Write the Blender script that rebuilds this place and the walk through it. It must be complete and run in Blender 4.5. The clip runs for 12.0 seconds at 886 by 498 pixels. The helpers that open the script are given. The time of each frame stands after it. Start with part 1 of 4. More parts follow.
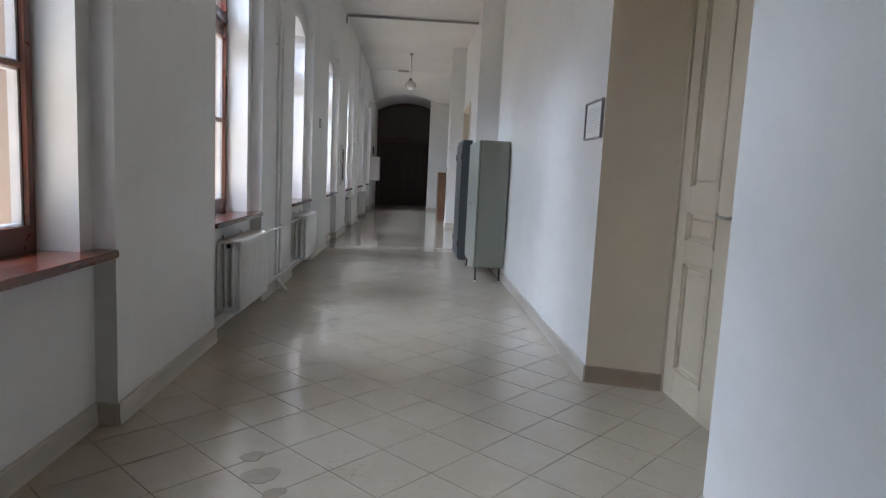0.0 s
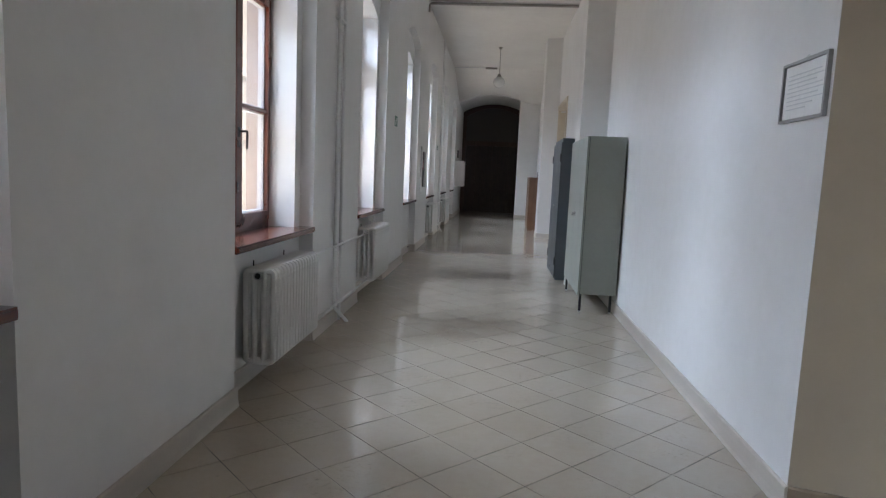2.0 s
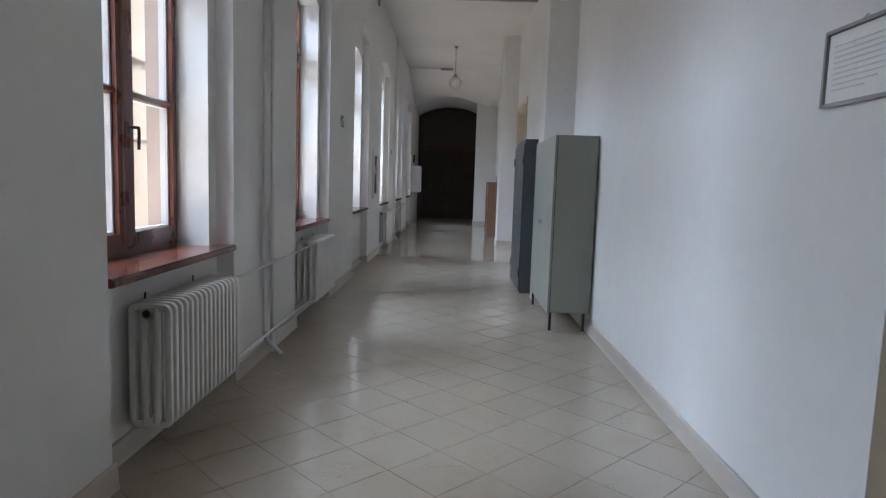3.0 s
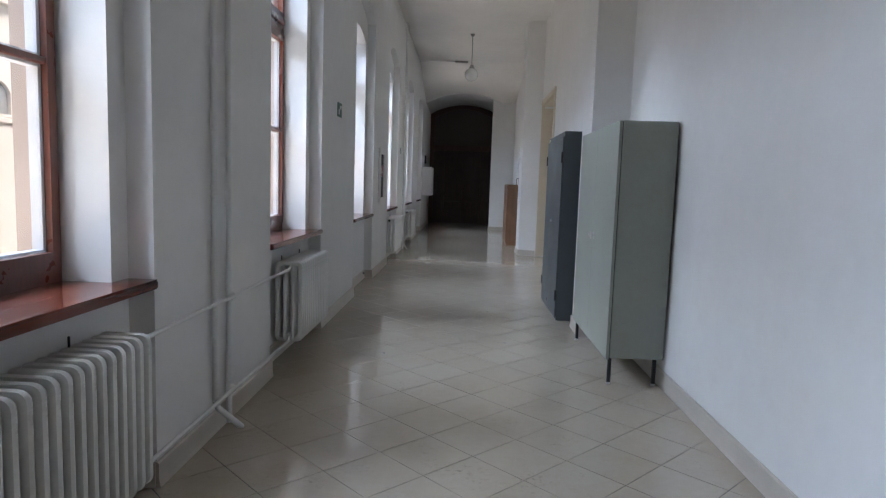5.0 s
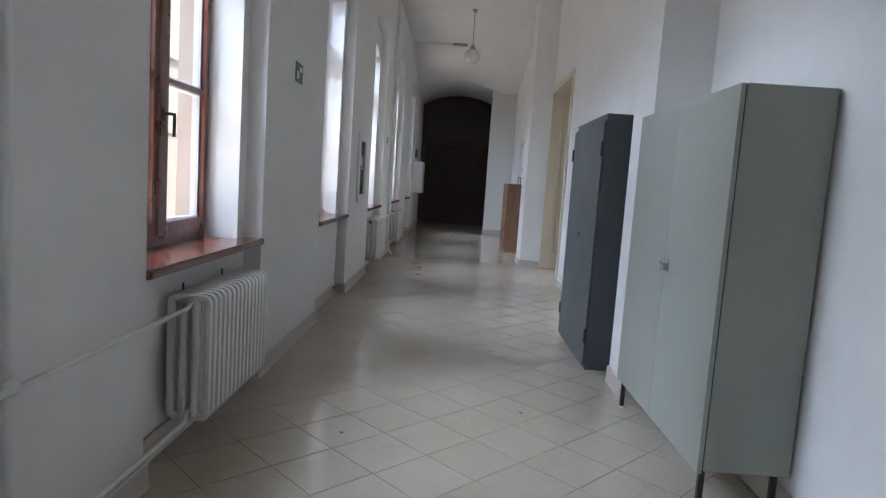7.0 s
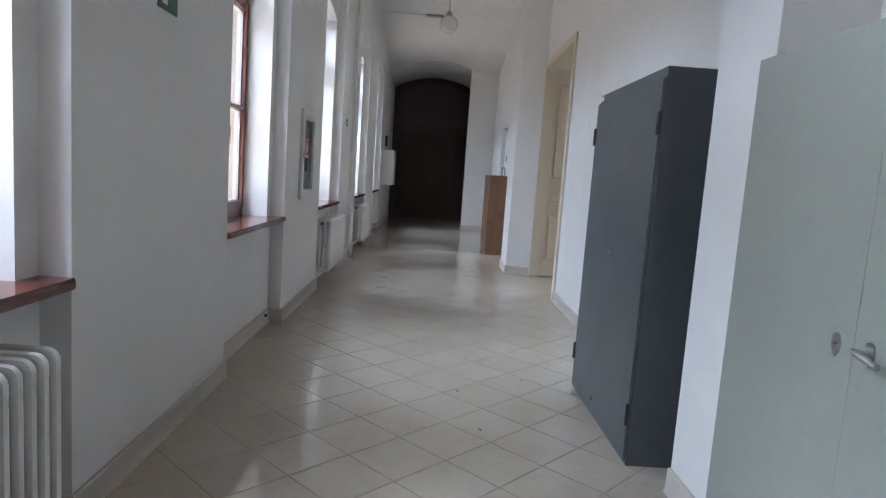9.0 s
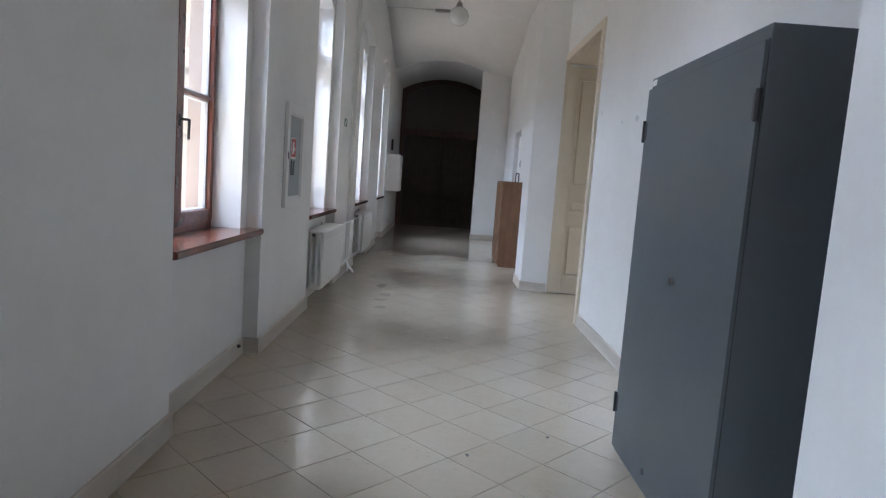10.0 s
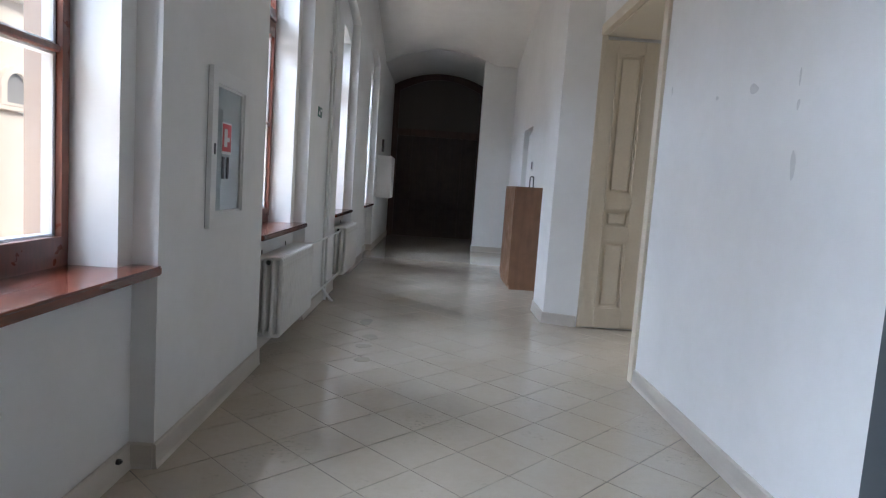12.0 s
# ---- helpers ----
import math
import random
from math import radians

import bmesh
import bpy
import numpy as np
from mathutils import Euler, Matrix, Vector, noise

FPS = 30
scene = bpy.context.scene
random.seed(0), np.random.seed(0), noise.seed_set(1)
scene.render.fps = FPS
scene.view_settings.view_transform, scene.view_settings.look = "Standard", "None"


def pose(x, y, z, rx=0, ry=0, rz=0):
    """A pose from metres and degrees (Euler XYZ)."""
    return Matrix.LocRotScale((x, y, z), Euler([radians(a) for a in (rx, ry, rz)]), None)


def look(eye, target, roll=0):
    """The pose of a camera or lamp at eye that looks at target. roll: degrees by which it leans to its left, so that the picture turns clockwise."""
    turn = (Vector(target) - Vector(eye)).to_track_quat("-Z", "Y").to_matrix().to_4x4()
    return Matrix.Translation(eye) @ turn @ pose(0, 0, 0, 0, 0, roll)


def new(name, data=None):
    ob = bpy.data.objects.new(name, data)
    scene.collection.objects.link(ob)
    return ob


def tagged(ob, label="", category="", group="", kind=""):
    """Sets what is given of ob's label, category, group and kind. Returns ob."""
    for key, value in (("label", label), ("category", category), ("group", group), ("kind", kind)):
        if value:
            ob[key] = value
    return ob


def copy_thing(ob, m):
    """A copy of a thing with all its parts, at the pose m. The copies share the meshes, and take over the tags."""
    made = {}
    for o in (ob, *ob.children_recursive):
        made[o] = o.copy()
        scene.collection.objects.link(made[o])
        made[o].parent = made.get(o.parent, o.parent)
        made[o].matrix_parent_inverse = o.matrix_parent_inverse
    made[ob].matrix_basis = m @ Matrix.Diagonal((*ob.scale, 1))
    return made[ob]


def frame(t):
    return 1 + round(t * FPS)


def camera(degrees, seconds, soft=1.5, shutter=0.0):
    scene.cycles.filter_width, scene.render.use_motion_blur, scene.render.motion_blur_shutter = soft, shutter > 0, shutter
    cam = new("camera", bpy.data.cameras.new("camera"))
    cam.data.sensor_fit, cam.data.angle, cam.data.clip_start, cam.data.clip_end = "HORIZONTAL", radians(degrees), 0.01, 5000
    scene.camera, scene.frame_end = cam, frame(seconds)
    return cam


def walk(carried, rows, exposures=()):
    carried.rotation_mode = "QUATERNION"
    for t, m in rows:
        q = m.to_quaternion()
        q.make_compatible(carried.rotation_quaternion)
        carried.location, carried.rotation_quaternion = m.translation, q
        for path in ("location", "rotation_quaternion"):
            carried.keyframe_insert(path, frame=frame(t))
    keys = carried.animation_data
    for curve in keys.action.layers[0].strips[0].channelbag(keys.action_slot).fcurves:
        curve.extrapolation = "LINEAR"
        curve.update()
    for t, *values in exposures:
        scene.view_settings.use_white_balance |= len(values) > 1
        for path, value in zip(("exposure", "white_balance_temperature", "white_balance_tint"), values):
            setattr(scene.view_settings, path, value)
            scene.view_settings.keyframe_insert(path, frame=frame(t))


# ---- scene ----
cam = camera(70.8, 12.0, soft=1.2)
PATH = [
    (0, (-0.008, 0.1, 1.419), (0.101, 2.083, 1.179), 2.8),
    (0.5, (0.001, 0.497, 1.419), (0.051, 2.484, 1.202), 2.5),
    (1, (-0.038, 0.835, 1.431), (-0.054, 2.815, 1.146), 1.9),
    (1.5, (-0.052, 1.248, 1.418), (-0.278, 3.218, 1.16), 0.8),
    (2, (-0.058, 1.623, 1.404), (-0.221, 3.603, 1.169), 2.5),
    (2.5, (-0.082, 2.042, 1.418), (-0.074, 4.034, 1.239), 3.5),
    (3, (-0.058, 2.431, 1.404), (-0.091, 4.419, 1.191), 1.9),
    (3.5, (-0.069, 2.781, 1.393), (-0.189, 4.764, 1.165), 2.5),
    (3.7, (-0.105, 2.943, 1.394), (-0.17, 4.933, 1.203), 1.9),
    (5.3, (-0.196, 4.158, 1.396), (-0.262, 6.146, 1.189), 1.9),
    (5.5, (-0.208, 4.327, 1.405), (-0.212, 6.321, 1.25), 3.3),
    (6, (-0.252, 4.732, 1.388), (-0.256, 6.716, 1.135), 2.1),
    (6.5, (-0.243, 5.223, 1.406), (-0.259, 7.21, 1.18), 1.9),
    (7, (-0.285, 5.67, 1.384), (-0.313, 7.659, 1.172), 3.9),
    (7.2, (-0.3, 5.878, 1.41), (-0.303, 7.868, 1.209), 4.0),
    (8.8, (-0.268, 7.291, 1.411), (-0.225, 9.276, 1.167), 4.4),
    (9, (-0.262, 7.465, 1.403), (-0.211, 9.45, 1.166), 4.0),
    (9.5, (-0.215, 7.935, 1.405), (-0.235, 9.927, 1.219), 4.7),
    (10, (-0.232, 8.352, 1.392), (-0.212, 10.34, 1.173), 4.2),
    (10.5, (-0.265, 8.767, 1.421), (-0.202, 10.756, 1.219), 3.5),
    (11, (-0.25, 9.219, 1.393), (-0.247, 11.211, 1.213), 4.1),
    (11.5, (-0.246, 9.66, 1.369), (-0.24, 11.646, 1.133), 4.8),
    (12, (-0.315, 10.143, 1.389), (-0.276, 12.133, 1.187), 4.0),
]
walk(cam, [(t, look(eye, target, roll)) for t, eye, target, roll in PATH],
     exposures=[(0.0, 0.24, 6550, 10), (2.0, 0.18, 6500, 10), (3.5, -0.04, 6400, 10), (5.5, 0.05, 6300, 10), (6.5, 0.12, 6350, 10), (9.0, 0.30, 6350, 10), (12.0, 0.19, 6350, 10)])


# ---- world, sun, exposure ----
world = bpy.data.worlds.new("world")
scene.world = world
world.use_nodes = True
wt = world.node_tree
sky = wt.nodes.new("ShaderNodeTexSky")
sky.sky_type = "NISHITA"
sky.sun_disc = False
sky.sun_elevation, sky.sun_rotation = radians(50), radians(90)
bg = wt.nodes["Background"]
bg.inputs["Strength"].default_value = 0.10
wt.links.new(sky.outputs[0], bg.inputs["Color"])
sun_data = bpy.data.lights.new("sun", "SUN")
sun_data.energy, sun_data.angle, sun_data.color = 4.8, radians(30), (1.0, 0.87, 0.76)
sun = new("sun", sun_data)
# high over the inner building, onto the courtyard front opposite
sun.matrix_world = look((8, 4, 12), (0, 4, 2.5))


# added area lamps outside and above each window, standing in for sky light
WINDOW_MIDS = [2.64, 5.80, 8.94, 12.17, 15.36, 18.66, 21.84]
for k, y in enumerate(WINDOW_MIDS):
    ld = bpy.data.lights.new("window_daylight", "AREA")
    ld.shape, ld.size, ld.size_y, ld.spread = "RECTANGLE", 1.9, 2.2, radians(118)
    ld.energy, ld.color = (205.0, 255.0, 275.0, 285.0, 300.0, 310.0, 300.0)[k], (0.64, 0.77, 1.0)   # set by hand, the first windows dimmer
    lo = new("window_daylight", ld)
    lo.matrix_world = look((-4.5, y, 4.85), (1.28, y, 2.2))
    # added fill lamp below each sill, imitating warm light thrown back by the courtyard
    ld = bpy.data.lights.new("courtyard_bounce_fill", "AREA")
    ld.shape, ld.size, ld.size_y = "RECTANGLE", 1.6, 1.0
    ld.energy, ld.color = 68.0, (1.0, 0.89, 0.79)
    lo = new("courtyard_bounce_fill", ld)
    lo.matrix_world = look((-2.8, y, 0.3), (-2.0, y, 0.3 + 1.1))
# added fill lamp that brightens the open door leaf; the side room's window is assumed
ld = bpy.data.lights.new("room_fill_lamp", "AREA")
ld.shape, ld.size, ld.size_y, ld.energy, ld.color = "RECTANGLE", 1.5, 1.6, 11.0, (0.9, 0.94, 1.0)
new("room_fill_lamp", ld).matrix_world = look((4.62, 15.3, 1.9), (2.0, 15.5, 1.5))


# ---- materials ----
def nodes_of(name):
    m = bpy.data.materials.new(name)
    m.use_nodes = True
    nt = m.node_tree
    return m, nt, nt.nodes["Principled BSDF"]


def noise_node(nt, scale, detail=4, rough=0.55):
    n = nt.nodes.new("ShaderNodeTexNoise")
    n.inputs["Scale"].default_value, n.inputs["Detail"].default_value, n.inputs["Roughness"].default_value = scale, detail, rough
    c = nt.nodes.new("ShaderNodeTexCoord")
    nt.links.new(c.outputs["Object"], n.inputs["Vector"])
    return n


def ramp(nt, source, stops):
    r = nt.nodes.new("ShaderNodeValToRGB")
    e = r.color_ramp.elements
    e[0].position, e[0].color = stops[0][0], (*stops[0][1], 1)
    e[1].position, e[1].color = stops[-1][0], (*stops[-1][1], 1)
    for p, c in stops[1:-1]:
        e.new(p).color = (*c, 1)
    nt.links.new(source, r.inputs[0])
    return r


def mix_rgb(nt, kind, fac, a, b):
    m = nt.nodes.new("ShaderNodeMix")
    m.data_type, m.blend_type = "RGBA", kind
    for sock, v in ((m.inputs[0], fac), (m.inputs[6], a), (m.inputs[7], b)):
        if isinstance(v, bpy.types.NodeSocket):
            nt.links.new(v, sock)
        else:
            sock.default_value = v if isinstance(v, (int, float)) else (*v, 1)
    return m.outputs[2]


def bump(nt, bsdf, source, strength, distance):
    b = nt.nodes.new("ShaderNodeBump")
    b.inputs["Strength"].default_value, b.inputs["Distance"].default_value = strength, distance
    nt.links.new(source, b.inputs["Height"])
    nt.links.new(b.outputs[0], bsdf.inputs["Normal"])


def surface(name, colour, dark=None, rough=0.5, fine=60.0, large=3.0, metal=0.0, bump_mm=0.3, coat=0.0, spec=0.5, patch=0.35, centre=0.5):
    """Two scales of tint and a fine relief."""
    m, nt, bsdf = nodes_of(name)
    dark = dark or tuple(c * 0.82 for c in colour)
    big, small = noise_node(nt, large, 5, 0.6), noise_node(nt, fine, 3)
    base = ramp(nt, big.outputs["Fac"], [(centre - patch, dark), (centre + patch, colour)])
    tint = ramp(nt, small.outputs["Fac"], [(0.2, (0.93, 0.93, 0.93)), (0.8, (1.0, 1.0, 1.0))])
    out = mix_rgb(nt, "MULTIPLY", 1.0, base.outputs[0], tint.outputs[0])
    nt.links.new(out, bsdf.inputs["Base Color"])
    rr = ramp(nt, big.outputs["Fac"], [(0.3, (rough * 0.85,) * 3), (0.7, (min(1, rough * 1.15),) * 3)])
    nt.links.new(rr.outputs[0], bsdf.inputs["Roughness"])
    bsdf.inputs["Metallic"].default_value = metal
    bsdf.inputs["Coat Weight"].default_value = coat
    bsdf.inputs["Specular IOR Level"].default_value = spec
    bump(nt, bsdf, small.outputs["Fac"], 0.5, bump_mm / 1000)
    return m


def plaster(name, colour, dark):
    m, nt, bsdf = nodes_of(name)
    big, mid, small = noise_node(nt, 0.9, 5, 0.6), noise_node(nt, 7, 4), noise_node(nt, 140, 3)
    base = ramp(nt, big.outputs["Fac"], [(0.3, dark), (0.65, colour)])
    tint = ramp(nt, mid.outputs["Fac"], [(0.25, (0.965, 0.965, 0.96)), (0.7, (1, 1, 1))])
    nt.links.new(mix_rgb(nt, "MULTIPLY", 1.0, base.outputs[0], tint.outputs[0]), bsdf.inputs["Base Color"])
    bsdf.inputs["Roughness"].default_value = 0.75
    bsdf.inputs["Specular IOR Level"].default_value = 0.25
    add = nt.nodes.new("ShaderNodeMath")
    add.operation = "MULTIPLY_ADD"
    add.inputs[1].default_value = 6.0
    nt.links.new(mid.outputs["Fac"], add.inputs[0])
    nt.links.new(small.outputs["Fac"], add.inputs[2])
    bump(nt, bsdf, add.outputs[0], 0.35, 0.0012)
    return m


def tile_material(name, island):
    m, nt, bsdf = nodes_of(name)
    if island:
        rnd = nt.nodes.new("ShaderNodeNewGeometry").outputs["Random Per Island"]
    else:
        rnd = nt.nodes.new("ShaderNodeObjectInfo").outputs["Random"]
    geo = nt.nodes.new("ShaderNodeNewGeometry")
    def world_noise(scale, detail, rough=0.6):
        n = nt.nodes.new("ShaderNodeTexNoise")
        n.inputs["Scale"].default_value, n.inputs["Detail"].default_value, n.inputs["Roughness"].default_value = scale, detail, rough
        nt.links.new(geo.outputs["Position"], n.inputs["Vector"])
        return n
    wear, grain, speck = world_noise(1.1, 6, 0.65), world_noise(22, 5), world_noise(160, 2)
    base = ramp(nt, rnd, [(0.0, (0.43, 0.373, 0.30)), (0.5, (0.44, 0.382, 0.308)), (1.0, (0.452, 0.394, 0.32))])
    w = ramp(nt, wear.outputs["Fac"], [(0.28, (0.86, 0.83, 0.79)), (0.48, (0.96, 0.95, 0.935)), (0.7, (1.0, 1.0, 1.0))])
    g = ramp(nt, grain.outputs["Fac"], [(0.2, (0.94, 0.93, 0.92)), (0.7, (1, 1, 1))])
    s = ramp(nt, speck.outputs["Fac"], [(0.25, (0.86, 0.84, 0.82)), (0.42, (1, 1, 1))])
    c = mix_rgb(nt, "MULTIPLY", 1.0, base.outputs[0], w.outputs[0])
    c = mix_rgb(nt, "MULTIPLY", 1.0, c, g.outputs[0])
    c = mix_rgb(nt, "MULTIPLY", 1.0, c, s.outputs[0])
    # grey-brown grime in small broken patches
    patch, fleck = world_noise(2.3, 4, 0.7), world_noise(38, 4, 0.7)
    here = ramp(nt, patch.outputs["Fac"], [(0.52, (0, 0, 0)), (0.68, (1, 1, 1))])
    dots = ramp(nt, fleck.outputs["Fac"], [(0.53, (0, 0, 0)), (0.66, (0.55, 0.55, 0.55))])
    grime = mix_rgb(nt, "MULTIPLY", 1.0, here.outputs[0], dots.outputs[0])
    c = mix_rgb(nt, "MIX", grime, c, (0.16, 0.125, 0.095))
    nt.links.new(c, bsdf.inputs["Base Color"])
    r = ramp(nt, wear.outputs["Fac"], [(0.3, (0.17,) * 3), (0.7, (0.10,) * 3)])
    nt.links.new(r.outputs[0], bsdf.inputs["Roughness"])
    bsdf.inputs["Specular IOR Level"].default_value = 1.0
    bump(nt, bsdf, grain.outputs["Fac"], 0.12, 0.0003)
    return m


def wood(name, colour, dark, rough, axis_scale, coat=0.0):
    m, nt, bsdf = nodes_of(name)
    c = nt.nodes.new("ShaderNodeTexCoord")
    mp = nt.nodes.new("ShaderNodeMapping")
    mp.inputs["Scale"].default_value = axis_scale
    nt.links.new(c.outputs["Object"], mp.inputs["Vector"])
    n = nt.nodes.new("ShaderNodeTexNoise")
    n.inputs["Scale"].default_value, n.inputs["Detail"].default_value = 1.0, 6
    nt.links.new(mp.outputs[0], n.inputs["Vector"])
    base = ramp(nt, n.outputs["Fac"], [(0.3, dark), (0.7, colour)])
    wear = noise_node(nt, 6, 4)
    t = ramp(nt, wear.outputs["Fac"], [(0.3, (0.82, 0.82, 0.82)), (0.65, (1, 1, 1))])
    nt.links.new(mix_rgb(nt, "MULTIPLY", 1.0, base.outputs[0], t.outputs[0]), bsdf.inputs["Base Color"])
    rr = ramp(nt, wear.outputs["Fac"], [(0.3, (rough * 1.3,) * 3), (0.7, (rough * 0.8,) * 3)])
    nt.links.new(rr.outputs[0], bsdf.inputs["Roughness"])
    bsdf.inputs["Coat Weight"].default_value = coat
    bump(nt, bsdf, n.outputs["Fac"], 0.25, 0.0006)
    return m


def glass(name, tint=(0.96, 0.98, 0.97)):
    m, nt, bsdf = nodes_of(name)
    bsdf.inputs["Base Color"].default_value = (*tint, 1)
    bsdf.inputs["Transmission Weight"].default_value = 1.0
    bsdf.inputs["Roughness"].default_value = 0.0
    bsdf.inputs["IOR"].default_value = 1.45
    return m


M_WALL = plaster("white_wall_plaster", (0.765, 0.755, 0.735), (0.715, 0.705, 0.68))
M_CEIL = plaster("ceiling_plaster", (0.75, 0.73, 0.695), (0.69, 0.67, 0.635))
M_FACADE = plaster("courtyard_plaster", (0.82, 0.77, 0.71), (0.77, 0.715, 0.65))
M_JAMB = plaster("pinkish_plaster", (0.40, 0.315, 0.265), (0.34, 0.27, 0.225))
M_LINING = plaster("tan_lining_paint", (0.68, 0.585, 0.455), (0.62, 0.53, 0.41))
M_BASE = surface("baseboard_stone", (0.57, 0.515, 0.445), (0.47, 0.42, 0.36), 0.35, 90, 4)
M_TANBASE = surface("brown_baseboard_paint", (0.36, 0.28, 0.205), (0.29, 0.22, 0.16), 0.4, 90, 4)
M_TILE, M_TILE_FAR = tile_material("floor_tile", False), tile_material("floor_tile_far", True)
M_GROUT = surface("worn_grout", (0.37, 0.32, 0.258), (0.03, 0.023, 0.018), 0.5, 150, 1.9, patch=0.08, centre=0.53)
M_FRAME = wood("red_brown_window_wood", (0.15, 0.036, 0.018), (0.095, 0.023, 0.012), 0.3, (60, 60, 3), 0.3)
M_SILL = wood("varnished_sill_wood", (0.165, 0.038, 0.019), (0.10, 0.024, 0.013), 0.2, (50, 3, 50), 0.4)
M_BEAD = surface("pale_grey_bead", (0.62, 0.62, 0.63), (0.5, 0.5, 0.52), 0.4, 60, 6)
M_GLASS = glass("window_glass")
M_DOOR = surface("cream_door_paint", (0.68, 0.595, 0.46), (0.60, 0.52, 0.40), 0.36, 40, 4)
M_DARKDOOR = wood("dark_stained_wood", (0.095, 0.043, 0.032), (0.052, 0.025, 0.019), 0.5, (30, 30, 2))
M_OVERLIGHT = surface("dusty_grey_board", (0.085, 0.066, 0.055), (0.065, 0.05, 0.042), 0.6, 40, 3)
M_DARKLEAF = wood("black_brown_wood", (0.05, 0.024, 0.018), (0.03, 0.015, 0.012), 0.5, (30, 30, 2))
M_GREEN = surface("grey_green_enamel", (0.285, 0.298, 0.252), (0.255, 0.265, 0.226), 0.33, 30, 2, bump_mm=0.15)
M_BLUE = surface("dark_blue_grey_enamel", (0.084, 0.097, 0.104), (0.068, 0.079, 0.085), 0.36, 30, 2, bump_mm=0.2)
M_BLACK = surface("black_metal", (0.02, 0.02, 0.022), (0.012, 0.012, 0.013), 0.4, 80, 8)
M_RAD = surface("white_radiator_paint", (0.78, 0.77, 0.74), (0.68, 0.67, 0.63), 0.3, 60, 6, bump_mm=0.2)
M_PIPE = surface("white_pipe_paint", (0.76, 0.76, 0.74), (0.66, 0.66, 0.63), 0.35, 60, 6)
M_STEEL = surface("dull_steel", (0.55, 0.55, 0.54), (0.42, 0.42, 0.41), 0.3, 80, 8, metal=1.0)
M_BROWN = wood("brown_board", (0.23, 0.115, 0.06), (0.18, 0.088, 0.045), 0.45, (20, 20, 2))
M_PAPER = surface("white_paper", (0.82, 0.81, 0.78), (0.78, 0.77, 0.74), 0.6, 60, 5)
M_INK = surface("grey_print", (0.66, 0.66, 0.65), (0.58, 0.58, 0.57), 0.7, 60, 5)
M_PICFRAME = surface("grey_frame", (0.33, 0.32, 0.30), (0.25, 0.24, 0.23), 0.35, 60, 8)
M_RED = surface("red_sign", (0.55, 0.03, 0.03), (0.48, 0.025, 0.025), 0.4, 60, 5)
M_SIGN = surface("dark_green_sign", (0.01, 0.11, 0.065), (0.008, 0.085, 0.05), 0.4, 60, 5)
M_BOXWHITE = surface("white_sheet_metal", (0.78, 0.77, 0.75), (0.72, 0.71, 0.68), 0.4, 60, 5)
M_OPAL = surface("opal_glass", (0.80, 0.79, 0.76), (0.77, 0.76, 0.73), 0.12, 60, 5, bump_mm=0.05)
M_HOSE = surface("pale_blue_grey_lining", (0.42, 0.48, 0.50), (0.34, 0.40, 0.42), 0.5, 30, 5)
M_STAIN = surface("damp_stain", (0.34, 0.285, 0.225), (0.25, 0.205, 0.165), 0.14, 60, 14)
M_SCUFF = surface("grey_scuff", (0.62, 0.61, 0.59), (0.55, 0.54, 0.52), 0.7, 60, 12)
M_TUBE = surface("grey_ceiling_rail", (0.38, 0.36, 0.33), (0.28, 0.26, 0.24), 0.45, 60, 5)
M_GROUND = surface("courtyard_paving", (0.36, 0.34, 0.31), (0.27, 0.25, 0.23), 0.8, 12, 0.6)
M_OUTGLASS = surface("far_window_pane", (0.36, 0.37, 0.38), (0.28, 0.29, 0.3), 0.3, 4, 1)


# ---- mesh helpers ----
def box(bm, x0, x1, y0, y1, z0, z1, bevel=0.0, seg=1):
    r = bmesh.ops.create_cube(bm, size=1.0)
    vs = r["verts"]
    for v in vs:
        v.co = Vector(((x0 + x1) / 2 + v.co.x * (x1 - x0), (y0 + y1) / 2 + v.co.y * (y1 - y0), (z0 + z1) / 2 + v.co.z * (z1 - z0)))
    if bevel:
        es = list({e for v in vs for e in v.link_edges})
        bmesh.ops.bevel(bm, geom=es, offset=bevel, segments=seg, affect="EDGES", profile=0.5)
    return bm


def cyl(bm, a, b, r, n=12, r2=None):
    a, b = Vector(a), Vector(b)
    d = b - a
    m = Matrix.Translation((a + b) / 2) @ d.to_track_quat("Z", "Y").to_matrix().to_4x4()
    bmesh.ops.create_cone(bm, cap_ends=True, segments=n, radius1=r, radius2=r if r2 is None else r2, depth=d.length, matrix=m)
    return bm


def ball(bm, c, r, u=16, v=10, sz=1.0):
    bmesh.ops.create_uvsphere(bm, u_segments=u, v_segments=v, radius=r, matrix=Matrix.Translation(c) @ Matrix.Diagonal((1, 1, sz, 1)))
    return bm


def tube(bm, pts, r, n=10):
    """A round pipe through the points, with rounded joints."""
    for a, b in zip(pts, pts[1:]):
        cyl(bm, a, b, r, n)
    for p in pts[1:-1]:
        ball(bm, p, r * 1.02, n, 6)
    return bm


def prism(bm, poly, axis, a, b):
    """A flat polygon drawn out along an axis. axis x: the polygon is (y, z); y: (x, z); z: (x, y)."""
    def at(p, s):
        return {"x": (s, p[0], p[1]), "y": (p[0], s, p[1]), "z": (p[0], p[1], s)}[axis]
    lo, hi = [bm.verts.new(at(p, a)) for p in poly], [bm.verts.new(at(p, b)) for p in poly]
    n = len(poly)
    bm.faces.new(lo)
    bm.faces.new(hi[::-1])
    for i in range(n):
        j = (i + 1) % n
        bm.faces.new((lo[j], lo[i], hi[i], hi[j]))
    return bm


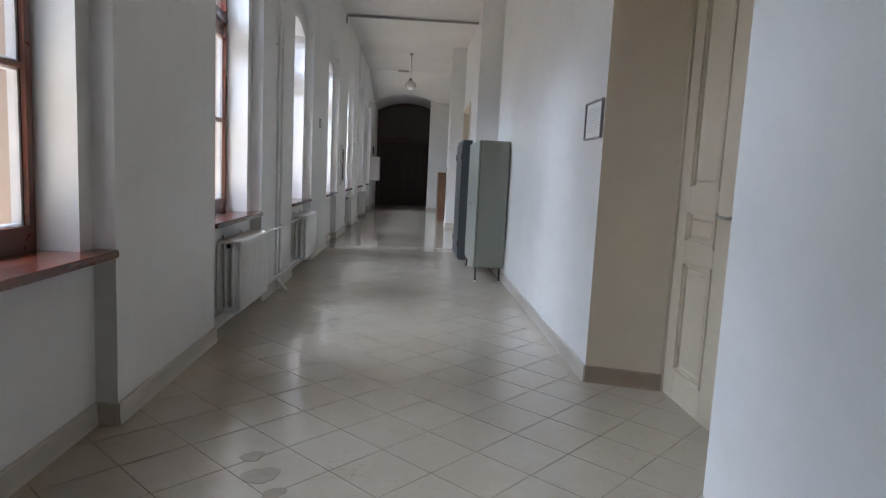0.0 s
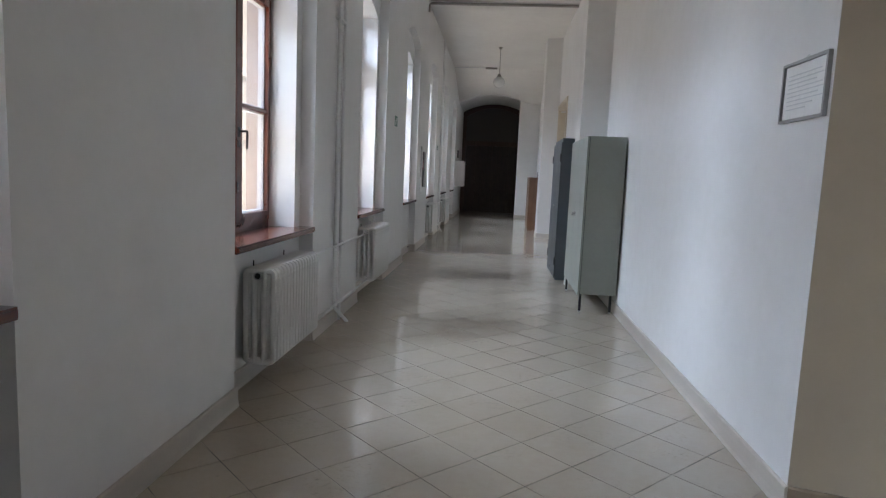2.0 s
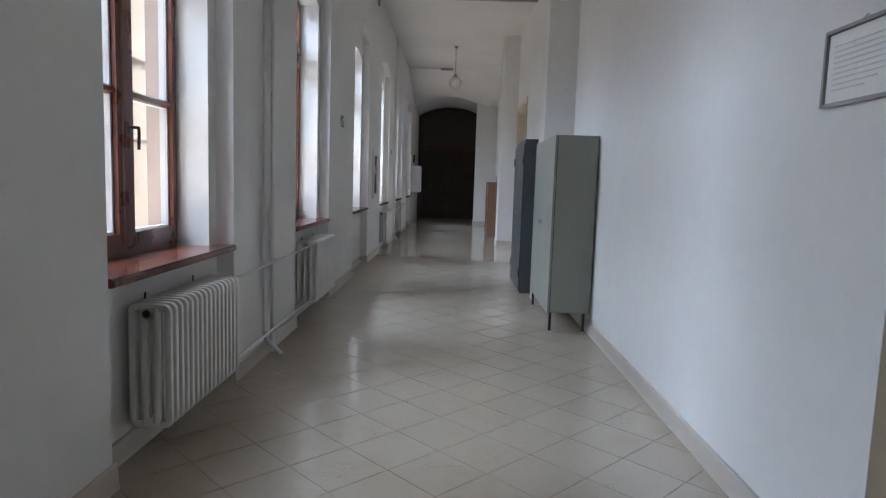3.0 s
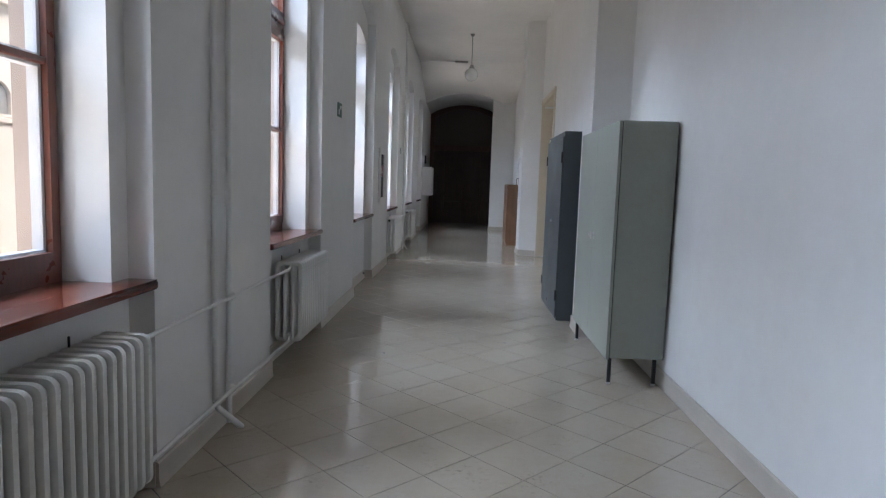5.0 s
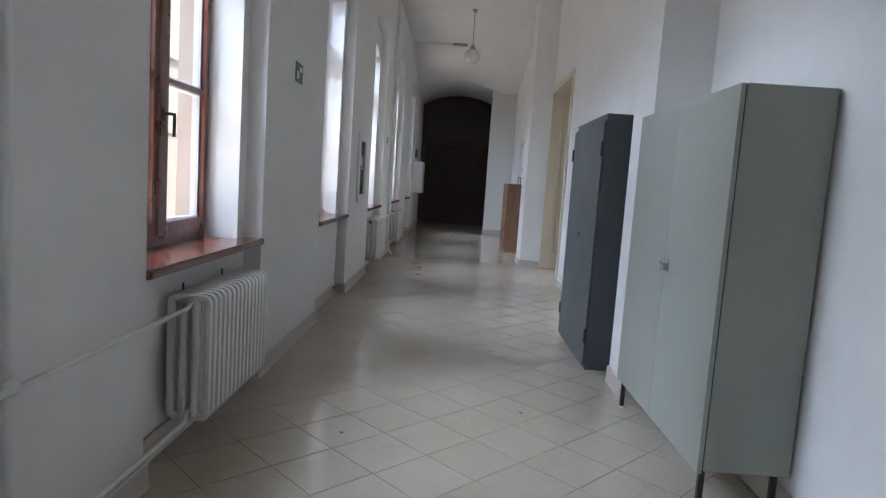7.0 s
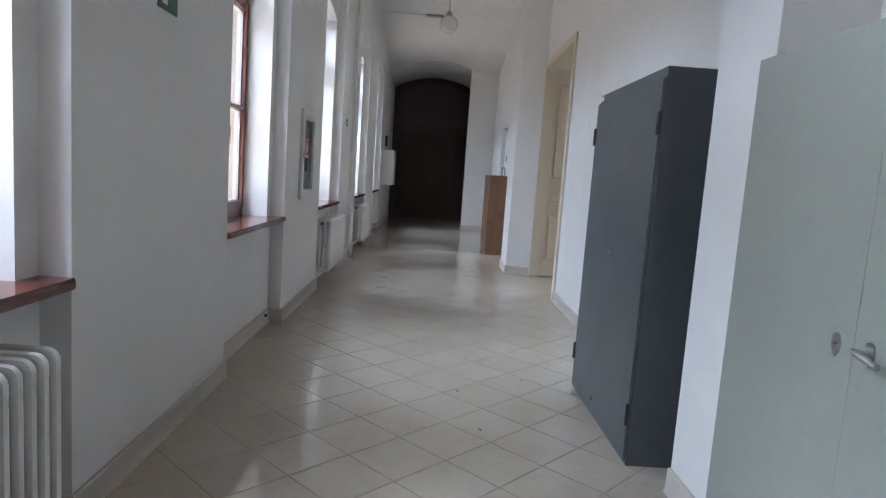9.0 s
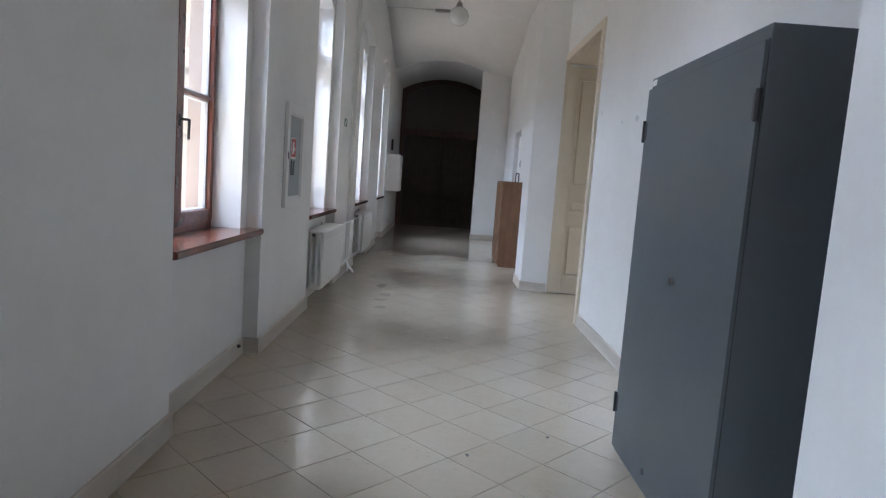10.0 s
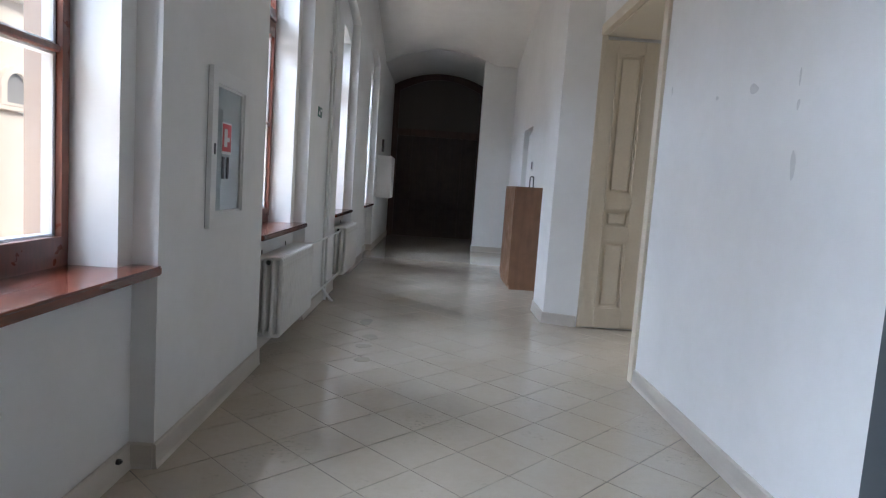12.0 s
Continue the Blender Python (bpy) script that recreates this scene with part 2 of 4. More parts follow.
def arc(u0, u1, spring, crown, n=16):
    """Points of a flat segmental arch from u0 to u1."""
    h, w = crown - spring, (u1 - u0) / 2
    rad = (w * w + h * h) / (2 * h)
    mid, cz = (u0 + u1) / 2, crown - rad
    lim = math.asin(w / rad)
    return [(mid + rad * math.sin(-lim + 2 * lim * i / n), cz + rad * math.cos(-lim + 2 * lim * i / n)) for i in range(n + 1)]


def over_arch(bm, axis, u0, u1, spring, crown, top, a, b):
    """The wall above an arched opening."""
    pts = arc(u0, u1, spring, crown)
    for p, q in zip(pts, pts[1:]):
        prism(bm, [p, q, (q[0], top), (p[0], top)], axis, a, b)


def finish(bm, name, material, smooth=False):
    bmesh.ops.recalc_face_normals(bm, faces=bm.faces)
    me = bpy.data.meshes.new(name)
    bm.to_mesh(me)
    bm.free()
    me.materials.append(material)
    if smooth:
        for p in me.polygons:
            p.use_smooth = True
        me.set_sharp_from_angle(angle=radians(40))
    return me


def thing(name, label="", category="", group="", kind="", at=(0, 0, 0)):
    ob = new(name)
    ob.location = at
    ob.empty_display_size = 0.1
    return tagged(ob, label, category, group, kind)


def part(name, bm, material, parent, label="", smooth=False):
    ob = new(name, finish(bm, name, material, smooth))
    ob.parent = parent
    if label:
        ob["label"] = label
    return ob


def solid(name, bm, material, label="", category="", kind="structure", smooth=False, group=""):
    return tagged(new(name, finish(bm, name, material, smooth)), label, category, group, kind)


def bmn():
    return bmesh.new()


# ---- plan ----
WX, RX = -1.53, 1.28                 # corridor faces of the window wall and of the inner wall
STEP, OUT = -1.645, -2.045           # step in the window reveal, outer face
CEIL = 4.66
Y0, END = -2.2, 23.75
SILLS = [3.40, 6.56, 9.70, 12.93, 16.12, 19.42, 22.60]   # far edge of each window recess
RW = 1.52                            # recess width
RS, RC = 3.60, 3.76                  # recess arch, spring and crown
LS, LC = 3.30, 3.42                  # light arch

# ---- window wall ----
w1, w2, w3 = bmn(), bmn(), bmn()
SKIN = -1.945
prev = Y0 - 0.3
for r in SILLS:
    box(w1, STEP, WX, prev, r - RW, 0, CEIL)
    over_arch(w1, "x", r - RW, r, RS, RC, CEIL, STEP, WX)
    box(w2, SKIN, STEP, prev, r - RW + 0.13, 0, CEIL + 0.3)
    box(w3, OUT, SKIN - 0.002, prev, r - RW + 0.13, 0, CEIL + 0.3)
    over_arch(w2, "x", r - RW + 0.13, r - 0.13, LS, LC, CEIL + 0.3, SKIN, STEP)
    over_arch(w3, "x", r - RW + 0.13, r - 0.13, LS, LC, CEIL + 0.3, OUT, SKIN - 0.002)
    box(w2, SKIN, STEP, r - RW + 0.13, r - 0.13, 0, 0.90)
    box(w3, OUT, SKIN - 0.002, r - RW + 0.13, r - 0.13, 0, 0.90)
    prev = r
box(w1, STEP, WX, prev, 27.5, 0, CEIL)
prev = SILLS[-1] - 0.13
box(w2, SKIN, STEP, prev, 27.5, 0, CEIL + 0.3)
box(w3, OUT, SKIN - 0.002, prev, 27.5, 0, CEIL + 0.3)
for a, b in zip(SILLS, SILLS[1:]):
    box(w2, SKIN, STEP, a - 0.13, a, 0, CEIL + 0.3)
    box(w3, OUT, SKIN - 0.002, a - 0.13, a, 0, CEIL + 0.3)
solid("wall_west", w1, M_WALL, "white plastered wall with deep window recesses", "wall")
solid("wall_west_facade", w3, M_JAMB, "pale pinkish outer wall plaster", "wall")
solid("wall_west_outer", w2, M_WALL, "white plastered stepped window reveals", "wall")

# ---- inner wall with two doorways, pilasters ----
D1A, D1B, D1X = 2.54, 4.35, 1.80     # first door recess
D2A, D2B, D2H = 14.78, 16.62, 3.02   # second doorway
D1H = 3.25
e = bmn()
box(e, RX, RX + 0.62, Y0 - 0.3, D1A, 0, CEIL)
box(e, RX, RX + 0.62, D1B, D2A, 0, CEIL)
box(e, RX, RX + 0.62, D2B, 20.9, 0, CEIL)
box(e, RX + 0.12, RX + 0.62, 20.9, 21.9, 0, 2.5)
box(e, RX, RX + 0.62, 20.9, 21.9, 2.5, CEIL)
box(e, RX, RX + 0.62, 21.9, END, 0, CEIL)
box(e, RX, RX + 0.62, D1A, D1B, D1H, CEIL)
box(e, RX, RX + 0.62, D2A, D2B, D2H + 0.004, CEIL)
solid("wall_east", e, M_WALL, "white plastered corridor wall with door recesses", "wall")
p = bmn()
prism(p, [(RX, D1B - 0.004), (D1X + 0.01, D1B - 0.004), (D1X + 0.01, D1B - 0.165)], "z", 0, D1H)
solid("door_splay", p, M_LINING, "tan painted splayed reveal beside the cream door", "wall")
p = bmn()
prism(p, [(RX, 9.72), (0.945, 9.75), (0.945, 10.22), (RX, 10.22)], "z", 0, CEIL)
solid("pilaster_1", p, M_WALL, "white plastered wall pilaster between two metal cabinets", "pilaster")
p = bmn()
prism(p, [(RX, 16.60), (0.935, 16.73), (0.935, 17.40), (RX, 17.40)], "z", 0, CEIL)
solid("pilaster_2", p, M_WALL, "white plastered wall pilaster beside the cream door", "pilaster")

# ---- end wall with arch, sloped soffit, ceiling, back wall ----
AL, AR, DEEP = WX, 0.58, 26.6
PASS_R = 0.86                        # inner wall of the passage behind the jamb
VAULT_X, VAULT_TOP, VAULT_R = -0.30, 4.24, 2.42


def vault_z(x):
    """Height of the segmental vault over the passage."""
    return VAULT_TOP - VAULT_R + math.sqrt(VAULT_R ** 2 - (x - VAULT_X) ** 2)


def vault_line(x0, x1, n=16):
    return [(x0 + (x1 - x0) * i / n, vault_z(x0 + (x1 - x0) * i / n)) for i in range(n + 1)]


n = bmn()
box(n, AR, RX + 0.62, END, END + 0.26, 0, CEIL)
box(n, PASS_R, RX + 0.62, END + 0.26, 27.0, 0, CEIL)
for p, q in zip(vault_line(AL - 0.04, AR), vault_line(AL - 0.04, AR)[1:]):
    prism(n, [p, q, (q[0], CEIL), (p[0], CEIL)], "y", END, END + 0.26)
for p, q in zip(vault_line(AL - 0.04, PASS_R), vault_line(AL - 0.04, PASS_R)[1:]):
    prism(n, [p, q, (q[0], CEIL), (p[0], CEIL)], "y", END + 0.26, 27.0)
box(n, WX - 0.1, RX + 0.62, 27.0, 27.2, 0, CEIL)
solid("wall_north", n, M_WALL, "plastered end wall with a segmental arch", "wall")
c = bmn()
box(c, OUT, RX + 0.62, Y0 - 0.3, 27.2, CEIL, CEIL + 0.3)
# soffit that bends down from the flat ceiling to the curve of the arch
SOFFIT0, ROWS, COLS = 20.95, 10, 20
grid = []
for j in range(ROWS + 1):
    v = j / ROWS
    ease = v * v * (3 - 2 * v) * 0.15 + v * 0.85
    row = []
    for i in range(COLS + 1):
        x = WX - 0.03 + (RX + 0.06 - WX) * i / COLS
        low = max(vault_z(x) + 0.012, 3.98)
        row.append(c.verts.new((x, SOFFIT0 + (END + 0.02 - SOFFIT0) * v, CEIL + 0.004 - (CEIL - low) * ease)))
    grid.append(row)
for j in range(ROWS):
    for i in range(COLS):
        c.faces.new((grid[j][i], grid[j][i + 1], grid[j + 1][i + 1], grid[j + 1][i]))
solid("ceiling", c, M_CEIL, "off-white plastered ceiling bending down to the end arch", "ceiling", smooth=True)
s = bmn()
box(s, OUT, RX + 0.62, Y0 - 0.3, Y0, 0, CEIL)
solid("wall_south", s, M_WALL, "white plastered end wall", "wall")
# the room behind the open second door; its window opening is added for the fill lamp
rm = bmn()
for q in ((13.8, 14.5, 0, 3.6), (16.1, 17.6, 0, 3.6), (14.5, 16.1, 0, 1.0), (14.5, 16.1, 2.8, 3.6)):
    box(rm, RX + 3.2, RX + 3.3, *q)
box(rm, RX + 0.62, RX + 3.2, 13.7, 13.8, 0, 3.6)
box(rm, RX + 0.62, RX + 3.2, 17.6, 17.7, 0, 3.6)
box(rm, RX + 0.62, RX + 3.3, 13.7, 17.7, 3.6, 3.7)
solid("room_wall", rm, M_WALL, "plain white walls of the side room", "wall")

f = bmn()
box(f, OUT, RX + 3.3, Y0 - 0.3, 27.2, -0.2, -0.0024)
solid("floor", f, M_GROUT, "cream stone tiles laid diagonally with dark joints", "floor")

# ---- baseboards ----
BB = 0.118


def baseboard(pts, material=M_BASE, label="beige stone baseboard along the wall foot"):
    """A skirting along a line of floor points, corridor on its left."""
    b = bmn()
    for (x0, y0), (x1, y1) in zip(pts, pts[1:]):
        d = Vector((x1 - x0, y1 - y0, 0))
        nrm = Vector((-d.y, d.x, 0)).normalized() * 0.016
        prof = [(0, 0), (1.5, 0), (1.15, 0.02), (1, 0.05), (1, BB - 0.008), (0.6, BB), (0, BB)]
        ends = []
        for px, py in ((x0, y0), (x1, y1)):
            ends.append([b.verts.new((px + nrm.x * o, py + nrm.y * o, z)) for o, z in prof])
        m = len(prof)
        for i in range(m):
            j = (i + 1) % m
            b.faces.new((ends[0][i], ends[0][j], ends[1][j], ends[1][i]))
        b.faces.new(ends[0][::-1])
        b.faces.new(ends[1])
    solid("baseboard", b, material, label, "baseboard")


baseboard([(WX + 0.001, SILLS[0] - RW + 0.016), (WX + 0.001, Y0)])
for i, r in enumerate(SILLS):
    nxt = SILLS[i + 1] - RW if i + 1 < len(SILLS) else END
    lo = r - RW
    baseboard([(WX + 0.001, nxt + (0.016 if nxt < END else 0)), (WX + 0.001, r - 0.016)])
    baseboard([(WX, r - 0.001), (-1.645, r - 0.001)])
    baseboard([(-1.644, r - 0.02), (-1.644, lo + 0.02)])
    baseboard([(-1.645, lo + 0.001), (WX, lo + 0.001)])
baseboard([(RX - 0.001, Y0), (RX - 0.001, D1A)])
baseboard([(RX - 0.001, D1B - 0.016), (RX - 0.001, 9.71)])
baseboard([(D1X - 0.03, D1B - 0.155), (RX, D1B - 0.004)], M_TANBASE, "brown painted baseboard under the tan reveal")
baseboard([(0.944, 9.735), (0.944, 10.22)])
baseboard([(RX, 9.719), (0.945, 9.749)])
baseboard([(RX - 0.001, 10.22), (RX - 0.001, D2A - 0.09)])
baseboard([(RX - 0.02, 16.605), (0.935, 16.729)])
baseboard([(0.934, 16.715), (0.934, 17.40)])
baseboard([(RX - 0.001, 17.40), (RX - 0.001, 20.9)])
baseboard([(RX - 0.001, 21.9), (RX - 0.001, END)])
baseboard([(RX, END - 0.001), (AR, END - 0.001)])
baseboard([(AR - 0.001, END), (AR - 0.001, END + 0.26)])
baseboard([(PASS_R - 0.001, END + 0.26), (PASS_R - 0.001, DEEP)])
baseboard([(AL + 0.001, DEEP), (AL + 0.001, END)])

# ---- windows ----
def ring(bm, outer, inner, axis, a, b):
    """A flat frame between two outlines of as many points."""
    n = len(outer)
    for i in range(n):
        j = (i + 1) % n
        prism(bm, [outer[i], outer[j], inner[j], inner[i]], axis, a, b)


def lights(y0, y1, z0, spring, crown, n=12):
    """Outline of a light: two lower corners and an arch, or a rectangle."""
    if crown is None:
        return [(y0, z0), (y1, z0), (y1, spring), (y0, spring)]
    return [(y0, z0), (y1, z0)] + arc(y0, y1, spring, crown, n)[::-1]


def make_window(at_y):
    """The origin is at the middle of the opening, on the floor line of the wall."""
    w = thing("window_1", "tall red-brown wooden casement window with arched head", "window", "corridor windows", "structure", (0, at_y, 0))
    X0, X1 = -1.935, -1.855
    h = 0.65
    b = bmn()
    ring(b, lights(-h, h, 0.935, LS, LC), lights(-h + 0.04, h - 0.04, 1.0, LS - 0.05, LC - 0.05), "x", X0, X1)
    part("window_frame", b, M_FRAME, w)
    b = bmn()
    box(b, X0 + 0.004, X1 + 0.008, -h + 0.04, h - 0.04, 2.655, 2.735, 0.006)
    box(b, X0 + 0.01, X1 + 0.026, -h + 0.058, h - 0.058, 2.735, 2.79, 0.012, 2)
    part("transom", b, M_FRAME, w)
    b = bmn()
    box(b, X0 + 0.004, X1 + 0.022, -0.036, 0.036, 1.0, 2.655, 0.008, 2)
    box(b, X0 + 0.006, X1 + 0.006, -0.03, 0.03, 2.79, LC - 0.06, 0.006)
    part("mullion", b, M_FRAME, w)
    for s in (-1, 1):
        a0, a1 = sorted((s * 0.032, s * (h - 0.038)))
        b = bmn()
        ring(b, lights(a0, a1, 1.0, 2.655, None), lights(a0 + 0.05, a1 - 0.05, 1.07, 2.60, None), "x", X0 + 0.01, X1 + 0.012)
        sash = part("casement", b, M_FRAME, w)
        b = bmn()
        box(b, X0 + 0.012, X1 + 0.006, a0 + 0.05, a1 - 0.05, 1.812, 1.84, 0.004)
        part("glazing_bar", b, M_FRAME, sash)
        for z0, z1 in ((1.07, 1.812), (1.84, 2.60)):
            b = bmn()
            o = lights(a0 + 0.048, a1 - 0.048, z0 - 0.002, z1 + 0.002, None)
            ring(b, o, [(q[0] + (0.02 if q[0] < (a0 + a1) / 2 else -0.02), q[1] + (0.014 if q[1] < (z0 + z1) / 2 else -0.014)) for q in o], "x", X0 + 0.015, -1.8745)
            part("outer_bead", b, M_BEAD, sash, "pale grey outer glazing bead")
            b = bmn()
            box(b, -1.873, -1.867, a0 + 0.05, a1 - 0.05, z0 - 0.004, z1 + 0.004)
            g = part("pane", b, M_GLASS, sash)
            g.visible_shadow = False
        b = bmn()
        top = arc(-h + 0.04, h - 0.04, LS - 0.05, LC - 0.05, 12)
        side = [q for q in top if a0 - 0.02 <= q[0] <= a1 + 0.02]
        cut = [(a0, 2.79), (a1, 2.79)] + side[::-1]
        inn = [(q[0] + 0.05 * (1 if q[0] < (a0 + a1) / 2 else -1) * (abs(q[0] - (a0 + a1) / 2) / ((a1 - a0) / 2)), q[1] + (0.05 if q[1] < 3 else -0.05)) for q in cut]
        ring(b, cut, inn, "x", X0 + 0.01, X1 + 0.01)
        top_sash = part("fanlight", b, M_FRAME, w)
        b = bmn()
        prism(b, inn, "x", -1.873, -1.867)
        g = part("pane", b, M_GLASS, top_sash)
        g.visible_shadow = False
    # handle: rose, neck and grip
    b = bmn()
    box(b, X1 + 0.02, X1 + 0.032, -0.014, 0.014, 1.60, 1.67, 0.004, 2)
    cyl(b, (X1 + 0.03, 0, 1.642), (X1 + 0.07, 0, 1.642), 0.008)
    tube(b, [(X1 + 0.065, 0, 1.642), (X1 + 0.068, 0.03, 1.642), (X1 + 0.068, 0.034, 1.62), (X1 + 0.066, 0.034, 1.525)], 0.0085)
    part("handle", b, M_BLACK, w, "black metal window handle", True)
    b = bmn()
    R2 = RW / 2
    prism(b, [(-1.855, -h), (STEP - 0.002, -h), (STEP - 0.002, -R2 + 0.003), (WX + 0.022, -R2 + 0.003), (WX + 0.022, R2 - 0.003), (STEP - 0.002, R2 - 0.003), (STEP - 0.002, h), (-1.855, h)], "z", 0.902, 0.944)
    bmesh.ops.bevel(b, geom=[q for q in b.edges if abs(q.verts[0].co.x - WX - 0.022) < 1e-4 and abs(q.verts[1].co.x - WX - 0.022) < 1e-4], offset=0.008, segments=2, affect="EDGES")
    part("window_sill", b, M_SILL, w, "varnished red-brown wooden sill")
    b = bmn()
    box(b, OUT - 0.05, X0, -h, h, 0.88, 0.925, 0.003)
    part("outer_sill", b, M_PIPE, w, "pale sheet metal outer sill")
    return w


mids = [r - RW / 2 for r in SILLS]
first = make_window(mids[0])
for i, y in enumerate(mids):
    if i != 0:
        copy_thing(first, pose(0, y, 0)).name = "window_%d" % (i + 1)


# ---- radiators and pipes ----
def radiator(y0, count, cap=True):
    """A column radiator under a window; its sections stand side by side along y."""
    pitch = 0.061
    rad = thing("radiator", "white painted column radiator under a window sill", "radiator", "radiators", "", (0, y0, 0))
    xf, xb, zb, zt = -1.385, -1.60, 0.17, 0.785
    # each section: a closed loop of tube with one column in its middle
    loop, rc, ci = [], 0.022, 0.02
    cx0, cx1, cz0, cz1 = xb + ci, xf - ci, zb + ci, zt - ci
    for px, pz, a0 in ((cx1 - rc, cz1 - rc, 0), (cx0 + rc, cz1 - rc, 90), (cx0 + rc, cz0 + rc, 180), (cx1 - rc, cz0 + rc, 270)):
        for k in range(5):
            a = radians(a0 + 22.5 * k)
            loop.append((px + rc * math.cos(a), pz + rc * math.sin(a), a))
    prof = bmn()
    rings = []
    for px, pz, a in loop:
        row = []
        for k in range(8):
            u = 2 * math.pi * k / 8
            o = ci * math.cos(u)
            row.append(prof.verts.new((px + o * math.cos(a), 0.0165 * math.sin(u), pz + o * math.sin(a))))
        rings.append(row)
    for r0, r1 in zip(rings, rings[1:] + rings[:1]):
        for k in range(8):
            prof.faces.new((r0[k], r0[(k + 1) % 8], r1[(k + 1) % 8], r1[k]))
    me = finish(prof, "section", M_RAD, True)
    mid_me = []
    for k in (1, 2):
        mid = bmn()
        xk = cx0 + (cx1 - cx0) * k / 3
        cyl(mid, (xk, 0, cz0), (xk, 0, cz1), 0.0185, 10)
        mid_me.append(finish(mid, "column", M_RAD, True))
    for i in range(count):
        ob = new("section", me)
        ob.parent = rad
        ob.location = (0, 0.03 + pitch * i, 0)
        for mm in mid_me:
            col = new("column", mm)
            col.parent = ob
    xm = (xf + xb) / 2
    for z in (zb + 0.04, zt - 0.04):
        b = bmn()
        cyl(b, (xm, 0.0, z), (xm, pitch * count, z), 0.02, 12)
        part("nipple_tube", b, M_RAD, rad, "", True)
    if cap:
        b = bmn()
        cyl(b, (xm, -0.012, zt - 0.045), (xm, 0.01, zt - 0.045), 0.026, 16)
        plug = part("plug", b, M_STEEL, rad, "dull steel end plug", True)
        # flat black disc imitates the shaded hollow of the plug
        b = bmn()
        cyl(b, (xm, -0.0135, zt - 0.045), (xm, -0.011, zt - 0.045), 0.018, 16)
        part("plug_shade_disc", b, M_BLACK, plug, "black disc painting the shade of the plug's hollow", True)
    for yy in (0.2, pitch * count - 0.2):
        b = bmn()
        box(b, -1.645, xb + 0.06, yy - 0.012, yy + 0.012, zb + 0.085, zb + 0.11, 0.003)
        part("wall_bracket", b, M_RAD, rad)
        b = bmn()
        box(b, xb - 0.006, xb + 0.002, yy - 0.004, yy + 0.004, zt - 0.03, zt + 0.02, 0.002)
        part("wall_hook", b, M_BLACK, rad)
    yv = pitch * count + 0.02 if cap else -0.02
    sg = 1 if cap else -1
    b = bmn()
    cyl(b, (xm, yv - sg * 0.03, zt - 0.04), (xm, yv + sg * 0.02, zt - 0.04), 0.015)
    part("union_nut", b, M_STEEL, rad, "dull steel union nut", True)
    return rad


radiator(5.30, 16)
radiator(8.50, 15, False)
radiator(14.70, 19)
radiator(18.00, 18)


def risers(y, foot_y, ya, yb):
    """Two risers with their branch pipes to the radiators on both sides."""
    g = thing("heating_pipe", "white painted heating pipes running up the wall", "pipe", "", "", (0, 0, 0))
    for dy, low in ((0.0, 0.2), (0.2, 0.0)):
        b = bmn()
        cyl(b, (-1.495, y + dy, low), (-1.495, y + dy, CEIL), 0.0165, 12)
        part("riser", b, M_PIPE, g, "", True)
    b = bmn()
    tube(b, [(-1.49, ya, 0.745), (-1.465, ya + 0.12, 0.735), (-1.465, yb - 0.1, 0.735), (-1.49, yb, 0.745)], 0.0105)
    part("upper_branch", b, M_PIPE, g, "", True)
    b = bmn()
    tube(b, [(-1.49, ya, 0.21), (-1.465, ya + 0.1, 0.20), (-1.465, yb - 0.1, 0.20), (-1.49, yb, 0.21)], 0.0105)
    part("lower_branch", b, M_PIPE, g, "", True)
    b = bmn()
    tube(b, [(-1.495, y, 0.2), (-1.485, y + 0.015, 0.15), (-1.40, foot_y, 0.0)], 0.0165)
    part("foot_bend", b, M_PIPE, g, "", True)
    for z in (0.735, 0.20):
        for dy, rr in ((0.2, 0.026), (0.0, 0.02)):
            b = bmn()
            ball(b, (-1.48, y + dy, z), rr, 12, 8)
            part("tee", b, M_PIPE, g, "", True)
    for z in (2.72,):
        b = bmn()
        box(b, WX, -1.478, y - 0.02, y + 0.22, z - 0.01, z + 0.01, 0.004)
        part("clip", b, M_PIPE, g)
    return g


risers(7.13, 7.27, 6.26, 8.53)
risers(17.0, 17.14, 15.84, 18.05)


# ---- panelled doors ----
def panel_leaf(parent, name, width, height, st, thick=0.045):
    """A leaf in the plane x = 0 that reaches along -y from the hinge; the face to the corridor looks to -x."""
    b = bmn()
    rails = [(0, 0.2), (0.93, 1.055), (1.26, 1.40), (height - 0.12, height)]
    box(b, 0, thick, -st, 0, 0, height, 0.003)
    box(b, 0, thick, -width, -width + st, 0, height, 0.003)
    for z0, z1 in rails:
        box(b, 0.0005, thick - 0.0005, -width + st, -st, z0, z1, 0.003)
    leaf = part(name, b, M_DOOR, parent)
    for (z0, z1) in ((0.2, 0.93), (1.055, 1.26), (1.40, height - 0.12)):
        b = bmn()
        box(b, 0.02, thick - 0.016, -width + st, -st, z0, z1)
        ins = 0.045
        box(b, 0.006, thick - 0.005, -width + st + ins, -st - ins, z0 + ins, z1 - ins, 0.012)
        part("panel", b, M_DOOR, leaf)
        b = bmn()
        for lo, hi, x0 in ((-0.006, 0.012, -0.011), (0.012, 0.026, 0.004)):
            def off(k):
                return [(-width + st + k, z0 + k), (-st - k, z0 + k), (-st - k, z1 - k), (-width + st + k, z1 - k)]
            ring(b, off(lo), off(hi), "x", x0, 0.02)
        part("moulding", b, M_DOOR, leaf)
    return leaf


